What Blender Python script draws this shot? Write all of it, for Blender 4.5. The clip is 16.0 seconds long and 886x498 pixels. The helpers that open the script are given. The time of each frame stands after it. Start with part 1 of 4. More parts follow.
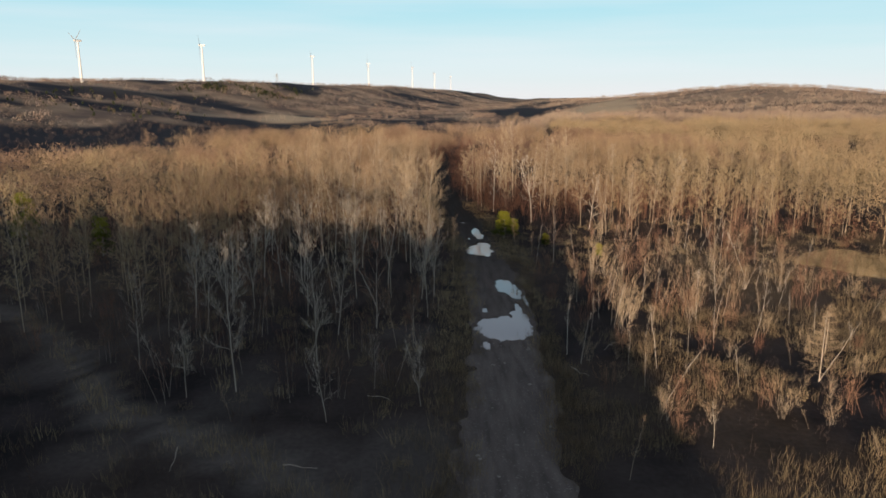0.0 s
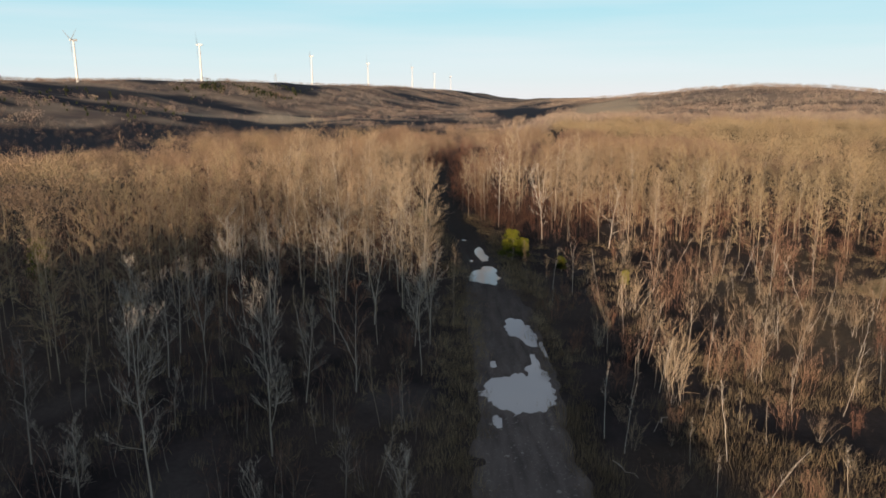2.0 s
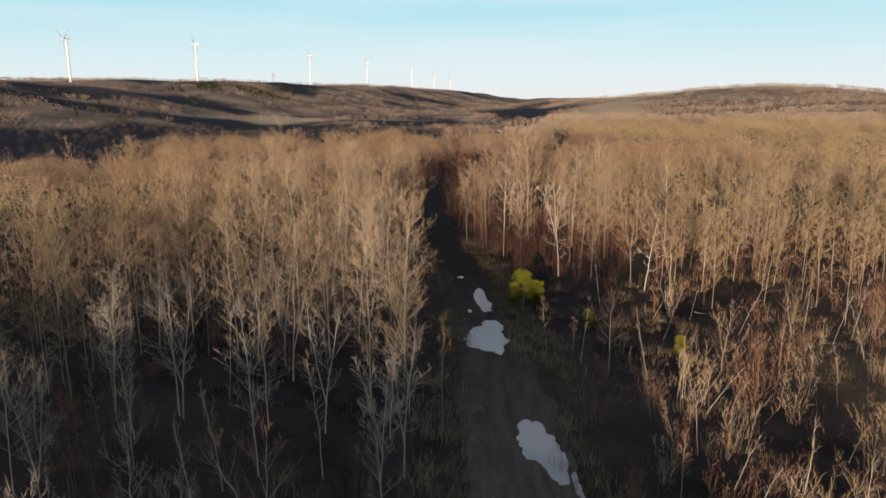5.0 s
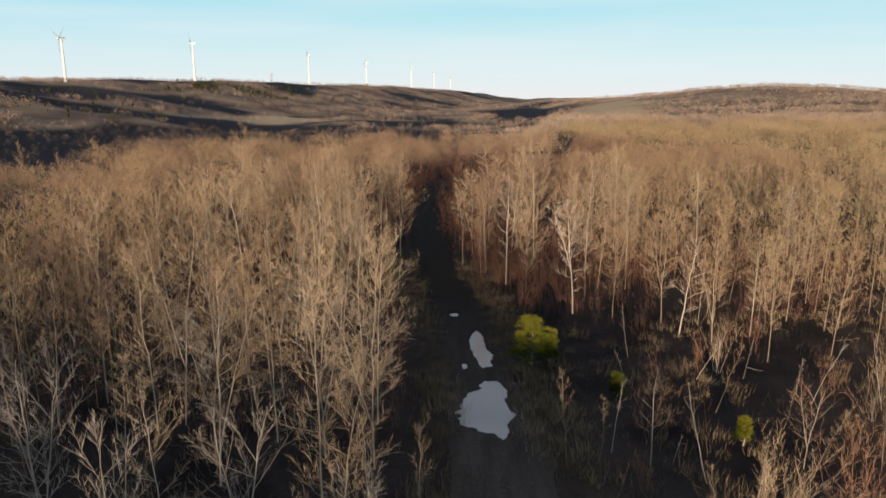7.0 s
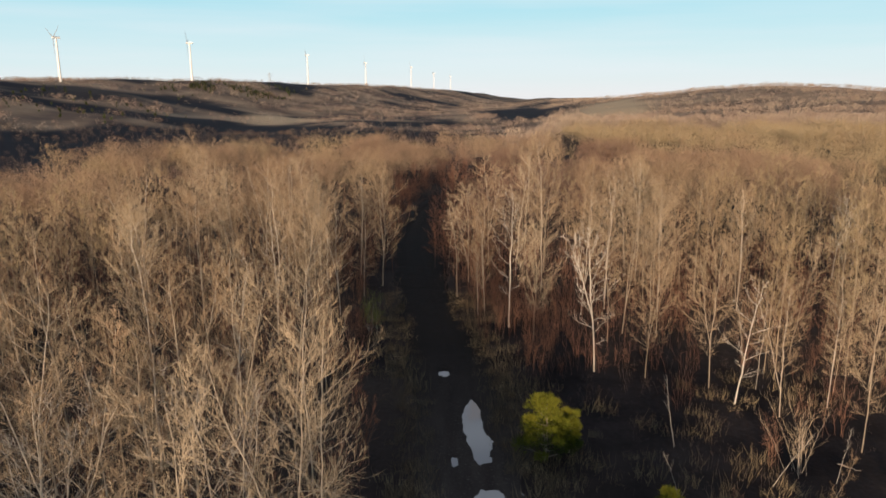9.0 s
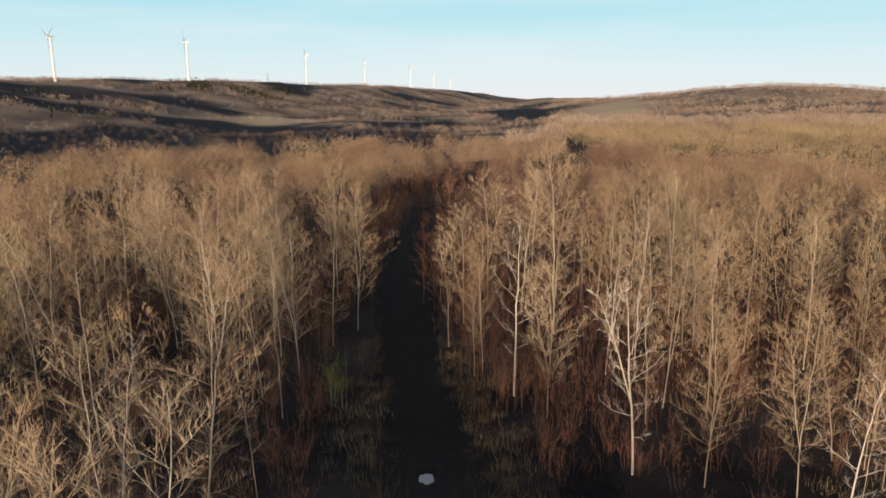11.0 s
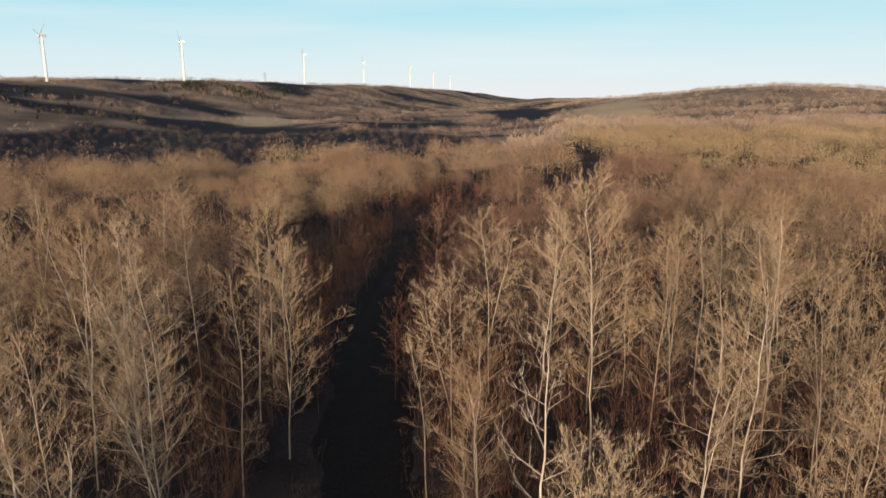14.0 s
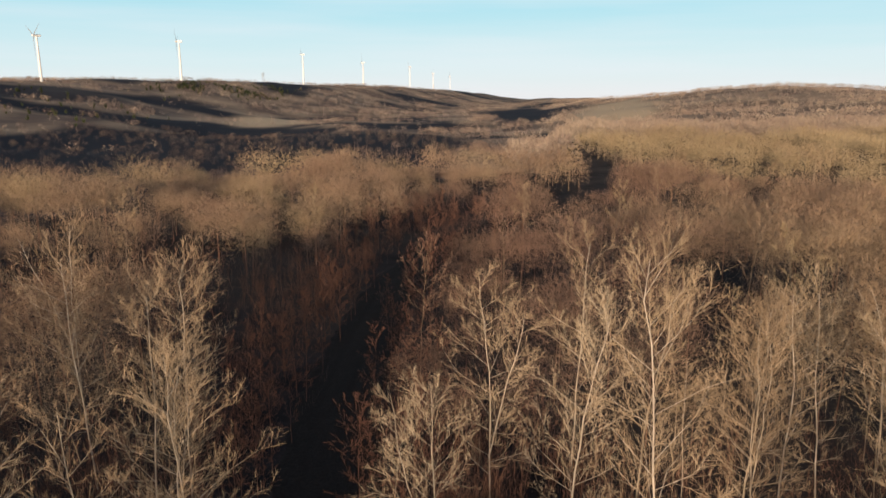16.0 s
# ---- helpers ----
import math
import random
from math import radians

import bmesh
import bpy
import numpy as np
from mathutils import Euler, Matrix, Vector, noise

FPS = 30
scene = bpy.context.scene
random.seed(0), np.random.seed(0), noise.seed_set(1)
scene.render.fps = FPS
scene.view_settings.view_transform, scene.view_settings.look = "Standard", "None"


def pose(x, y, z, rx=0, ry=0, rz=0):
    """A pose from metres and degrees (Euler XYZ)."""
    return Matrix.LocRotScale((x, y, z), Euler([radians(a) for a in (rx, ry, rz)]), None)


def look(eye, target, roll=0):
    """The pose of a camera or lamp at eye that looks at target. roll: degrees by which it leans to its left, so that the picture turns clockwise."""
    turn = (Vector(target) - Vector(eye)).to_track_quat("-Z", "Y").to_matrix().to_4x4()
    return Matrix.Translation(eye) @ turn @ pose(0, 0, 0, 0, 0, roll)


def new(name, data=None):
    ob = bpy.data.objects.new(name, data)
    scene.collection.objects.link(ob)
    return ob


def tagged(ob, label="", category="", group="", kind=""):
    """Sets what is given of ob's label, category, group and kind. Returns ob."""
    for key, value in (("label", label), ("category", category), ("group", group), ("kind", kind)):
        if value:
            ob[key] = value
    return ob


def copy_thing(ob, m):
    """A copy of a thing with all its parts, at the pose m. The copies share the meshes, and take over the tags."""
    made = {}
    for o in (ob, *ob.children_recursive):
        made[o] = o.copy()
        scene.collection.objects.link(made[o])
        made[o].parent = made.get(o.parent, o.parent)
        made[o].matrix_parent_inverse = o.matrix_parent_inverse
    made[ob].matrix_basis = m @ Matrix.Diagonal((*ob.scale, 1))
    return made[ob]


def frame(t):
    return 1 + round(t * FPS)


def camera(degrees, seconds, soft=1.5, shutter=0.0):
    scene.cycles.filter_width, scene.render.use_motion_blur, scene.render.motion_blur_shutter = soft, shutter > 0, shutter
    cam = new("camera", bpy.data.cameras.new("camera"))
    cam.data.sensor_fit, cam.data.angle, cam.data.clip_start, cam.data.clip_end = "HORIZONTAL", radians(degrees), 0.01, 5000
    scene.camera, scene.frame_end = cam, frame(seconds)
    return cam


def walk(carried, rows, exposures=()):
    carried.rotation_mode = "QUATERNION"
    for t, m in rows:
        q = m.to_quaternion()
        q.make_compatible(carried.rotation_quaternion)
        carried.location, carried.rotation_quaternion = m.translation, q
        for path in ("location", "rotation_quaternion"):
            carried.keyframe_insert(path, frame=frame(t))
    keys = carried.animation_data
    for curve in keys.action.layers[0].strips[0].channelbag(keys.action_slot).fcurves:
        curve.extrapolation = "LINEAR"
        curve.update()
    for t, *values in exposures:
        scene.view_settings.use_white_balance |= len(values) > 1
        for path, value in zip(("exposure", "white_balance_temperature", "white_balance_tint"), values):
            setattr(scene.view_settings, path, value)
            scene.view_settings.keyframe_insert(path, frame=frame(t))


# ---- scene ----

# ------------------------------------------------ camera and its flight
cam = camera(64.0, 16.0, soft=1.7)
PATH = [
    (0.0, 0.0, 0.0, 20.44), (1.0, 0.03, 7.08, 20.44), (2.0, 0.16, 14.17, 20.43),
    (4.0, 0.77, 28.36, 20.41), (6.5, 1.88, 46.31, 20.36), (9.0, 3.13, 64.59, 20.3),
    (11.5, 4.34, 83.11, 20.31), (14.0, 5.44, 101.64, 20.56), (16.0, 6.27, 116.19, 21.06),
]
walk(cam, [(t, pose(x, y, z, 77.73, 0, 0)) for t, x, y, z in PATH], exposures=[(0.0, 0.0), (16.0, 0.0)])

# ------------------------------------------------ sky and sun
SUN_AZ = 13.2    # degrees to the left of straight behind the flight
SUN_EL = 7.2
sun_dir = Vector((-math.sin(radians(SUN_AZ)) * math.cos(radians(SUN_EL)),
                  -math.cos(radians(SUN_AZ)) * math.cos(radians(SUN_EL)), math.sin(radians(SUN_EL))))
sun = new("sun", bpy.data.lights.new("sun", "SUN"))
sun.matrix_world = look(sun_dir * 200, (0, 0, 0))
sun.data.energy, sun.data.angle, sun.data.color = 6.4, radians(0.6), (1.0, 0.73, 0.50)

world = bpy.data.worlds.new("sky")
scene.world = world
world.use_nodes = True
wn, wl = world.node_tree.nodes, world.node_tree.links
wn.clear()
w_out, w_bg, w_sky = wn.new("ShaderNodeOutputWorld"), wn.new("ShaderNodeBackground"), wn.new("ShaderNodeTexSky")
w_sky.sky_type, w_sky.sun_disc = "NISHITA", False
w_sky.sun_elevation = radians(SUN_EL)
w_sky.sun_rotation = math.atan2(sun_dir.x, sun_dir.y)
w_sky.air_density, w_sky.dust_density, w_sky.ozone_density = 1.0, 0.6, 1.5
w_bg.inputs["Strength"].default_value = 0.13
# thin high haze: white near the horizon, pale blue higher up, with a few wisps
w_geo, w_sep, w_elev = wn.new("ShaderNodeTexCoord"), wn.new("ShaderNodeSeparateXYZ"), wn.new("ShaderNodeValToRGB")
wl.new(w_geo.outputs["Generated"], w_sep.inputs["Vector"])
wl.new(w_sep.outputs["Z"], w_elev.inputs["Fac"])
HAZE = [(0.0, (0.92, 0.94, 0.97)), (0.04, (0.72, 0.92, 0.98)), (0.15, (0.37, 0.79, 0.94)), (0.32, (0.24, 0.29, 0.37)), (1.0, (0.105, 0.110, 0.148))]
el = w_elev.color_ramp.elements
el[0].position, el[0].color = HAZE[0][0], (*HAZE[0][1], 1)
el[1].position, el[1].color = HAZE[-1][0], (*HAZE[-1][1], 1)
for at, col in HAZE[1:-1]:
    e = el.new(at)
    e.color = (*col, 1)
w_gain = wn.new("ShaderNodeMix")
w_gain.data_type, w_gain.blend_type = "RGBA", "MULTIPLY"
w_gain.inputs["Factor"].default_value = 1.0
w_gain.inputs["B"].default_value = (7.4, 7.4, 7.4, 1)
wl.new(w_elev.outputs["Color"], w_gain.inputs["A"])
w_veil = wn.new("ShaderNodeMix")
w_veil.data_type = "RGBA"
w_veil.inputs["Factor"].default_value = 0.90
wl.new(w_sky.outputs["Color"], w_veil.inputs["A"])
wl.new(w_gain.outputs["Result"], w_veil.inputs["B"])
w_map, w_noise, w_ramp, w_mix = wn.new("ShaderNodeMapping"), wn.new("ShaderNodeTexNoise"), wn.new("ShaderNodeValToRGB"), wn.new("ShaderNodeMix")
w_mix.data_type = "RGBA"
w_map.inputs["Scale"].default_value = (0.8, 0.8, 11.0)
w_map.inputs["Rotation"].default_value = (0.02, 0.10, 0.3)
w_noise.inputs["Scale"].default_value, w_noise.inputs["Detail"].default_value = 2.0, 7.0
w_ramp.color_ramp.elements[0].position, w_ramp.color_ramp.elements[1].position = 0.42, 0.75
w_ramp.color_ramp.elements[0].color, w_ramp.color_ramp.elements[1].color = (0, 0, 0, 1), (0.5, 0.5, 0.5, 1)
wl.new(w_geo.outputs["Generated"], w_map.inputs["Vector"])
wl.new(w_map.outputs["Vector"], w_noise.inputs["Vector"])
wl.new(w_noise.outputs["Fac"], w_ramp.inputs["Fac"])
wl.new(w_ramp.outputs["Color"], w_mix.inputs["Factor"])
wl.new(w_veil.outputs["Result"], w_mix.inputs["A"])
w_mix.inputs["B"].default_value = (6.5, 6.8, 7.1, 1)
wl.new(w_mix.outputs["Result"], w_bg.inputs["Color"])
wl.new(w_bg.outputs["Background"], w_out.inputs["Surface"])

# ------------------------------------------------ materials


def material(name, rough=0.9, spec=0.2):
    m = bpy.data.materials.new(name)
    m.use_nodes = True
    b = m.node_tree.nodes["Principled BSDF"]
    b.inputs["Roughness"].default_value = rough
    b.inputs["Specular IOR Level"].default_value = spec
    return m, m.node_tree.nodes, m.node_tree.links, b


def noise_node(n, l, scale, detail=4.0, coord="Object", stretch=(1, 1, 1)):
    tc, mp, nz = n.new("ShaderNodeTexCoord"), n.new("ShaderNodeMapping"), n.new("ShaderNodeTexNoise")
    mp.inputs["Scale"].default_value = stretch
    nz.inputs["Scale"].default_value, nz.inputs["Detail"].default_value = scale, detail
    l.new(tc.outputs[coord], mp.inputs["Vector"])
    l.new(mp.outputs["Vector"], nz.inputs["Vector"])
    return nz.outputs["Fac"]


def mix_colors(n, l, fac, a, b, mode="MIX"):
    mx = n.new("ShaderNodeMix")
    mx.data_type, mx.blend_type = "RGBA", mode
    for key, val in (("Factor", fac), ("A", a), ("B", b)):
        if isinstance(val, (tuple, list)):
            mx.inputs[key].default_value = (*val, 1)
        elif isinstance(val, (int, float)):
            mx.inputs[key].default_value = val
        else:
            l.new(val, mx.inputs[key])
    return mx.outputs["Result"]


def sharpen(n, l, fac, lo, hi):
    mr = n.new("ShaderNodeMapRange")
    mr.inputs["From Min"].default_value, mr.inputs["From Max"].default_value = lo, hi
    l.new(fac, mr.inputs["Value"])
    return mr.outputs["Result"]


def bump(n, l, b, fac, strength=0.5, dist=0.05):
    bp = n.new("ShaderNodeBump")
    bp.inputs["Strength"].default_value, bp.inputs["Distance"].default_value = strength, dist
    l.new(fac, bp.inputs["Height"])
    l.new(bp.outputs["Normal"], b.inputs["Normal"])


def plant_material(name, colors, joined, grain=3.0, rough=0.85):
    """Bark, twig or leaf: each plant has its own tint along a row of colours, with grain along it."""
    m, n, l, b = material(name, rough, 0.12)
    if joined:
        at = n.new("ShaderNodeAttribute")
        at.attribute_name = "tint"
        own = at.outputs["Fac"]
    else:
        own = n.new("ShaderNodeObjectInfo").outputs["Random"]
    ramp = n.new("ShaderNodeValToRGB")
    el = ramp.color_ramp.elements
    el[0].color, el[1].color = (*colors[0], 1), (*colors[-1], 1)
    for i, col in enumerate(colors[1:-1], 1):
        e = el.new(i / (len(colors) - 1))
        e.color = (*col, 1)
    l.new(own, ramp.inputs["Fac"])
    g = noise_node(n, l, grain, 3.0, "Object", (1, 1, 0.35))
    shade = mix_colors(n, l, sharpen(n, l, g, 0.3, 0.7), (0.70, 0.68, 0.66), (1.12, 1.12, 1.12))
    l.new(mix_colors(n, l, 1.0, ramp.outputs["Color"], shade, "MULTIPLY"), b.inputs["Base Color"])
    return m


def plain_material(name, color, rough=0.5, spec=0.4, grain=6.0, depth=0.12):
    m, n, l, b = material(name, rough, spec)
    g = noise_node(n, l, grain, 5.0)
    low = tuple(c * (1 - depth) for c in color)
    l.new(mix_colors(n, l, g, low, color), b.inputs["Base Color"])
    return m


def pair(name, colors):
    """The same look for single plants and for the joined wood."""
    return {j: plant_material(name + ("_wood" if j else ""), colors, j) for j in (0, 1)}


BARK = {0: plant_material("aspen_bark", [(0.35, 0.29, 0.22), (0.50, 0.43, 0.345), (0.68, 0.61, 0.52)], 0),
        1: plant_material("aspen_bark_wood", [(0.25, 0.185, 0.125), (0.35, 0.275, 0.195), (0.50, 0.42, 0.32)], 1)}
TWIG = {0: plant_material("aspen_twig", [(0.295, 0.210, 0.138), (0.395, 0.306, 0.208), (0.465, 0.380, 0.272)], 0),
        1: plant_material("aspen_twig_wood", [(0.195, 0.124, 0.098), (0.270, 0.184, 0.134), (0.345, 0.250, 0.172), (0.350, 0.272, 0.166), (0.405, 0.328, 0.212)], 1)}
WHITE = pair("birch_bark", [(0.55, 0.50, 0.43), (0.74, 0.70, 0.63)])
GREY = pair("grey_bark", [(0.32, 0.285, 0.25), (0.52, 0.47, 0.41)])
REDTWIG = pair("red_twig", [(0.130, 0.068, 0.050), (0.205, 0.110, 0.077), (0.26, 0.155, 0.110)])
RUST = pair("rust_twig", [(0.22, 0.115, 0.080), (0.30, 0.195, 0.135)])
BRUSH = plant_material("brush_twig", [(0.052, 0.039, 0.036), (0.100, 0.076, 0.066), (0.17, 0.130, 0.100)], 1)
GRASS = plant_material("dead_grass", [(0.115, 0.090, 0.060), (0.215, 0.170, 0.108), (0.46, 0.37, 0.23)], 1)
NEEDLE = plant_material("pine_needle", [(0.045, 0.064, 0.012), (0.145, 0.165, 0.020), (0.27, 0.27, 0.035)], 1, grain=1.5, rough=0.6)
WILLOW = plant_material("willow_shoot", [(0.12, 0.145, 0.045), (0.20, 0.22, 0.07)], 0)
FARWOOD = plant_material("far_wood", [(0.13, 0.094, 0.085), (0.26, 0.198, 0.168), (0.42, 0.345, 0.265)], 1, grain=0.3)
FARPINE = plant_material("far_pine", [(0.030, 0.040, 0.018), (0.055, 0.065, 0.025)], 1, grain=0.3)

# ground: leaf litter, dead grass and bare dark soil
GROUND, n, l, b = material("ground", 0.95, 0.1)
big = noise_node(n, l, 0.035, 5.0)
mid = noise_node(n, l, 0.22, 6.0)
fine = noise_node(n, l, 3.0, 8.0)
# plateau tones sunk towards black to deepen the shade under the trees
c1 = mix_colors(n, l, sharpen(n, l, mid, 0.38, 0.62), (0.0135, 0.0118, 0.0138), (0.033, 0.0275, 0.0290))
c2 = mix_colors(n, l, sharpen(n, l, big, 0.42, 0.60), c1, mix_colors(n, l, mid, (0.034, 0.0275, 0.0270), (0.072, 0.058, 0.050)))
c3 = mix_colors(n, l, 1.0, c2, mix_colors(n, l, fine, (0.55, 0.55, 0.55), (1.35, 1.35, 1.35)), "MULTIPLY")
far_n = noise_node(n, l, 0.012, 8.0)
heath = mix_colors(n, l, sharpen(n, l, far_n, 0.40, 0.62), (0.120, 0.092, 0.080), (0.29, 0.225, 0.165))
at1, at2 = n.new("ShaderNodeAttribute"), n.new("ShaderNodeAttribute")
at1.attribute_name, at2.attribute_name = "heath", "far_shade"
at3 = n.new("ShaderNodeAttribute")
at3.attribute_name = "straw"
c3 = mix_colors(n, l, at3.outputs["Fac"], c3, mix_colors(n, l, fine, (0.12, 0.085, 0.048), (0.34, 0.25, 0.14)))
at4 = n.new("ShaderNodeAttribute")
at4.attribute_name = "trail"
c3 = mix_colors(n, l, at4.outputs["Fac"], c3, mix_colors(n, l, fine, (0.055, 0.050, 0.049), (0.140, 0.127, 0.117)))
# far dead grass made paler, in place of sun on its slopes
heath = mix_colors(n, l, at3.outputs["Fac"], heath, (0.46, 0.36, 0.245))
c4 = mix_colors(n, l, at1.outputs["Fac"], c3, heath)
# blue-black put over the hollow and far slopes for their shade
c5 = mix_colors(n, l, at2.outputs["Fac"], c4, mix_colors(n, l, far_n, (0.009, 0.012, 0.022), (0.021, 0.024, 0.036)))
l.new(c5, b.inputs["Base Color"])
bump(n, l, b, fine, 0.5, 0.08)

# dirt track: gravelled first stretch, then leaf-strewn soil blackened for the wood's shade
DIRT, n, l, b = material("dirt", 0.92, 0.2)
mid = noise_node(n, l, 1.5, 6.0, "Object", (1, 0.14, 1))
fine = noise_node(n, l, 7.0, 8.0)
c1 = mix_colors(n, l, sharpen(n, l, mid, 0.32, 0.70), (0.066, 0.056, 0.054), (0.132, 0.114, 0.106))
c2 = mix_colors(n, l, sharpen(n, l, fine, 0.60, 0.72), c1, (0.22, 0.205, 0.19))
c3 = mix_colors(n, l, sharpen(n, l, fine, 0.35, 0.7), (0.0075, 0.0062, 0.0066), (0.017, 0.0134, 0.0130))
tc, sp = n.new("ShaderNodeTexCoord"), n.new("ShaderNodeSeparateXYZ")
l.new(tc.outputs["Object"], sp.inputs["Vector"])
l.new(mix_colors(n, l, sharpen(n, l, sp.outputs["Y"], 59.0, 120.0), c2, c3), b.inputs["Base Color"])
bump(n, l, b, fine, 0.7, 0.06)

WATER, n, l, b = material("puddle_water", 0.04, 0.5)
# pale base for turbid water, raised with the IOR to imitate mirrored sky
b.inputs["Base Color"].default_value = (0.34, 0.335, 0.34, 1)
b.inputs["IOR"].default_value = 2.0
bump(n, l, b, noise_node(n, l, 5.0, 2.0), 0.03, 0.02)

STONE = plain_material("stone", (0.27, 0.25, 0.23), 0.85, 0.3, 8.0, 0.4)
# grey on the white turbines' blades imitates them turned from the sun
SHADED_BLADE = plain_material("shaded_blade", (0.27, 0.28, 0.30), 0.5, 0.3, 0.2, 0.08)
TURBINE = plain_material("turbine_paint", (0.80, 0.80, 0.79), 0.45, 0.4, 0.2, 0.08)
STEEL = plain_material("galvanised_steel", (0.34, 0.34, 0.35), 0.5, 0.5, 2.0, 0.25)

# ------------------------------------------------ numeric helpers
rng = np.random.default_rng(7)
LATTICE = rng.random((256, 256))


def vnoise(x, y, cell, shift=0):
    """Smooth value noise, 0 to 1."""
    u, v = np.asarray(x, float) / cell + 31.7 * shift, np.asarray(y, float) / cell - 17.3 * shift
    i, j = np.floor(u).astype(int), np.floor(v).astype(int)
    a, c = u - i, v - j
    a, c = a * a * (3 - 2 * a), c * c * (3 - 2 * c)
    g = lambda p, q: LATTICE[p % 256, q % 256]
    return (g(i, j) * (1 - a) + g(i + 1, j) * a) * (1 - c) + (g(i, j + 1) * (1 - a) + g(i + 1, j + 1) * a) * c


def step(lo, hi, v):
    k = np.clip((np.asarray(v, float) - lo) / (hi - lo), 0, 1)
    return k * k * (3 - 2 * k)


# the plan counts metres across and strides ahead, from below the start of the flight
STRIDE = 1.3808


def ahead(v):
    """Metres ahead, from strides of the plan."""
    return STRIDE * v + 4.03


# middle line of the dirt track: x at y
TRACK_Y = np.array([-60, 0, 21, 41, 50, 64, 74, 85, 96, 115, 134, 151, 165, 176, 200.0])
TRACK_X = np.array([2, 3, 3.9, 5.4, 6.0, 5.2, 4.6, 3.0, 1.4, -1.2, 0.2, 4.5, 14.5, 27.0, 50.0])


def track_x(y):
    f = lambda v: np.interp(v, TRACK_Y, TRACK_X)
    return (f(np.asarray(y) - 5) + 2 * f(y) + f(np.asarray(y) + 5)) / 4


def off_track(x, y):
    """Distance from the track's middle line, with a sign: left is negative."""
    slope = (track_x(np.asarray(y) + 1) - track_x(np.asarray(y) - 1)) / 2
    return (x - track_x(y)) / np.sqrt(1 + slope * slope)


def edge(x, y):
    """How far past the rim of the plateau, in metres."""
    rim_left = -0.817 * (x + 75) + 0.577 * (y - 151)
    rim_ahead = y - 207 - 0.6 * np.clip(x, 0, 60) - 3.0 * np.clip(x - 38, 0, 45)
    return np.maximum(rim_left, rim_ahead) + 10 * (vnoise(x, y, 45, 3) - 0.5)


RIDGE_Y = [0, 950, 1160, 1585, 1890, 2429, 3000, 3600, 4900]
RIDGE_X = [-720, -590, -470, -340, -225, -105, 15, 170, 760]


def land(x, y):
    """Height of the ground."""
    x, y = np.asarray(x, float), np.asarray(y, float)
    s = edge(x, y)
    right = step(40, 260, x - 0.12 * y)
    z = -20.0 * step(-4, 85, s) * (1 - 0.8 * right)
    far = np.hypot(x, y)
    # the long ridge with the turbines, from the left away to the middle
    ridge_x = np.interp(y, RIDGE_Y, RIDGE_X)
    ridge_z = np.interp(y, [0, 700, 1160, 1600, 3000, 4500], [48, 57, 67, 69, 66, 46])
    z = z + ridge_z * step(-430, 30, ridge_x - x) * step(300, 650, far)
    # the broad hill on the other side
    z = z + 39 * np.exp(-(((x - 630) / 250) ** 2 + ((y - 1090) / 420) ** 2)) * step(180, 700, far)
    z = z + 7 * np.exp(-(((x - 950) / 350) ** 2 + ((y - 700) / 500) ** 2)) * step(180, 700, far)
    # humps and hollows of old spoil ground
    rough = step(60, 260, s)
    z = z + rough * (10 * (vnoise(x, y, 120, 1) - 0.5) + 5 * (vnoise(x, y, 55, 2) - 0.5))
    z = z + step(1300, 2500, far) * 7 * (vnoise(x, y, 420, 5) - 0.5)
    # small swells of the plateau, level along the track
    flat = step(4.0, 12.0, np.abs(off_track(x, np.clip(y, -60, 200))))
    z = z + flat * (1 - step(0, 60, s)) * (0.8 * (vnoise(x, y, 14, 6) - 0.5) + 0.5 * (vnoise(x, y, 5, 7) - 0.5))
    # unseen wooded bank added behind and to the left to shade the near ground
    along_b, across_b = x * 0.95 - y * 0.31, x * 0.31 + y * 0.95 + 50
    z = z + np.interp(along_b, [-125, -100, -42, -27, -18, -11, -5, 1, 8, 17, 25, 60], [0, 21.6, 22.1, 21.7, 22.0, 21.9, 20.8, 17.5, 12.6, 7.0, 4.5, 0]) * np.exp(-(across_b / 13) ** 2)
    return 1.022 * z


# shade painted on the far slopes: middle, half width and half depth
SHADE_PATCHES = [(-492, 735, 70, 95), (-400, 880, 55, 60), (-75, 868, 105, 42), (-205, 690, 70, 50), (-312, 1190, 45, 45), (-108, 1632, 60, 50), (20, 1240, 60, 60), (165, 1250, 75, 330)]


def far_shade(x, y):
    """Where shade is painted blue-black: the hollow under the rim and banks beyond it."""
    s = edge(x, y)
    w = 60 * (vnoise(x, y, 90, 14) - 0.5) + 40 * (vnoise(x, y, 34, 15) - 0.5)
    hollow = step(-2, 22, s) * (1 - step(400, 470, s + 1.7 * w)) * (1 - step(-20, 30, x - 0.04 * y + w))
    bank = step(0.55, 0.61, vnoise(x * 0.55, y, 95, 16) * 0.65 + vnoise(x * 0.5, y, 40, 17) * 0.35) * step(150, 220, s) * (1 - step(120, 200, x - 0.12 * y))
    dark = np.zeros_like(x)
    for cx, cy, rx, ry in SHADE_PATCHES:
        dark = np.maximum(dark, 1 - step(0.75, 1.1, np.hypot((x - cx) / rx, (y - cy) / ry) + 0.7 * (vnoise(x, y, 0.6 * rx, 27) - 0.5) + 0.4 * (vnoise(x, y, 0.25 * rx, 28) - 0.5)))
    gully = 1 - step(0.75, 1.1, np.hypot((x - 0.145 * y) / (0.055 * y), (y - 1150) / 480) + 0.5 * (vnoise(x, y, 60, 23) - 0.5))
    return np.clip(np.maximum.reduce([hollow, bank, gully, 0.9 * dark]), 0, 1)


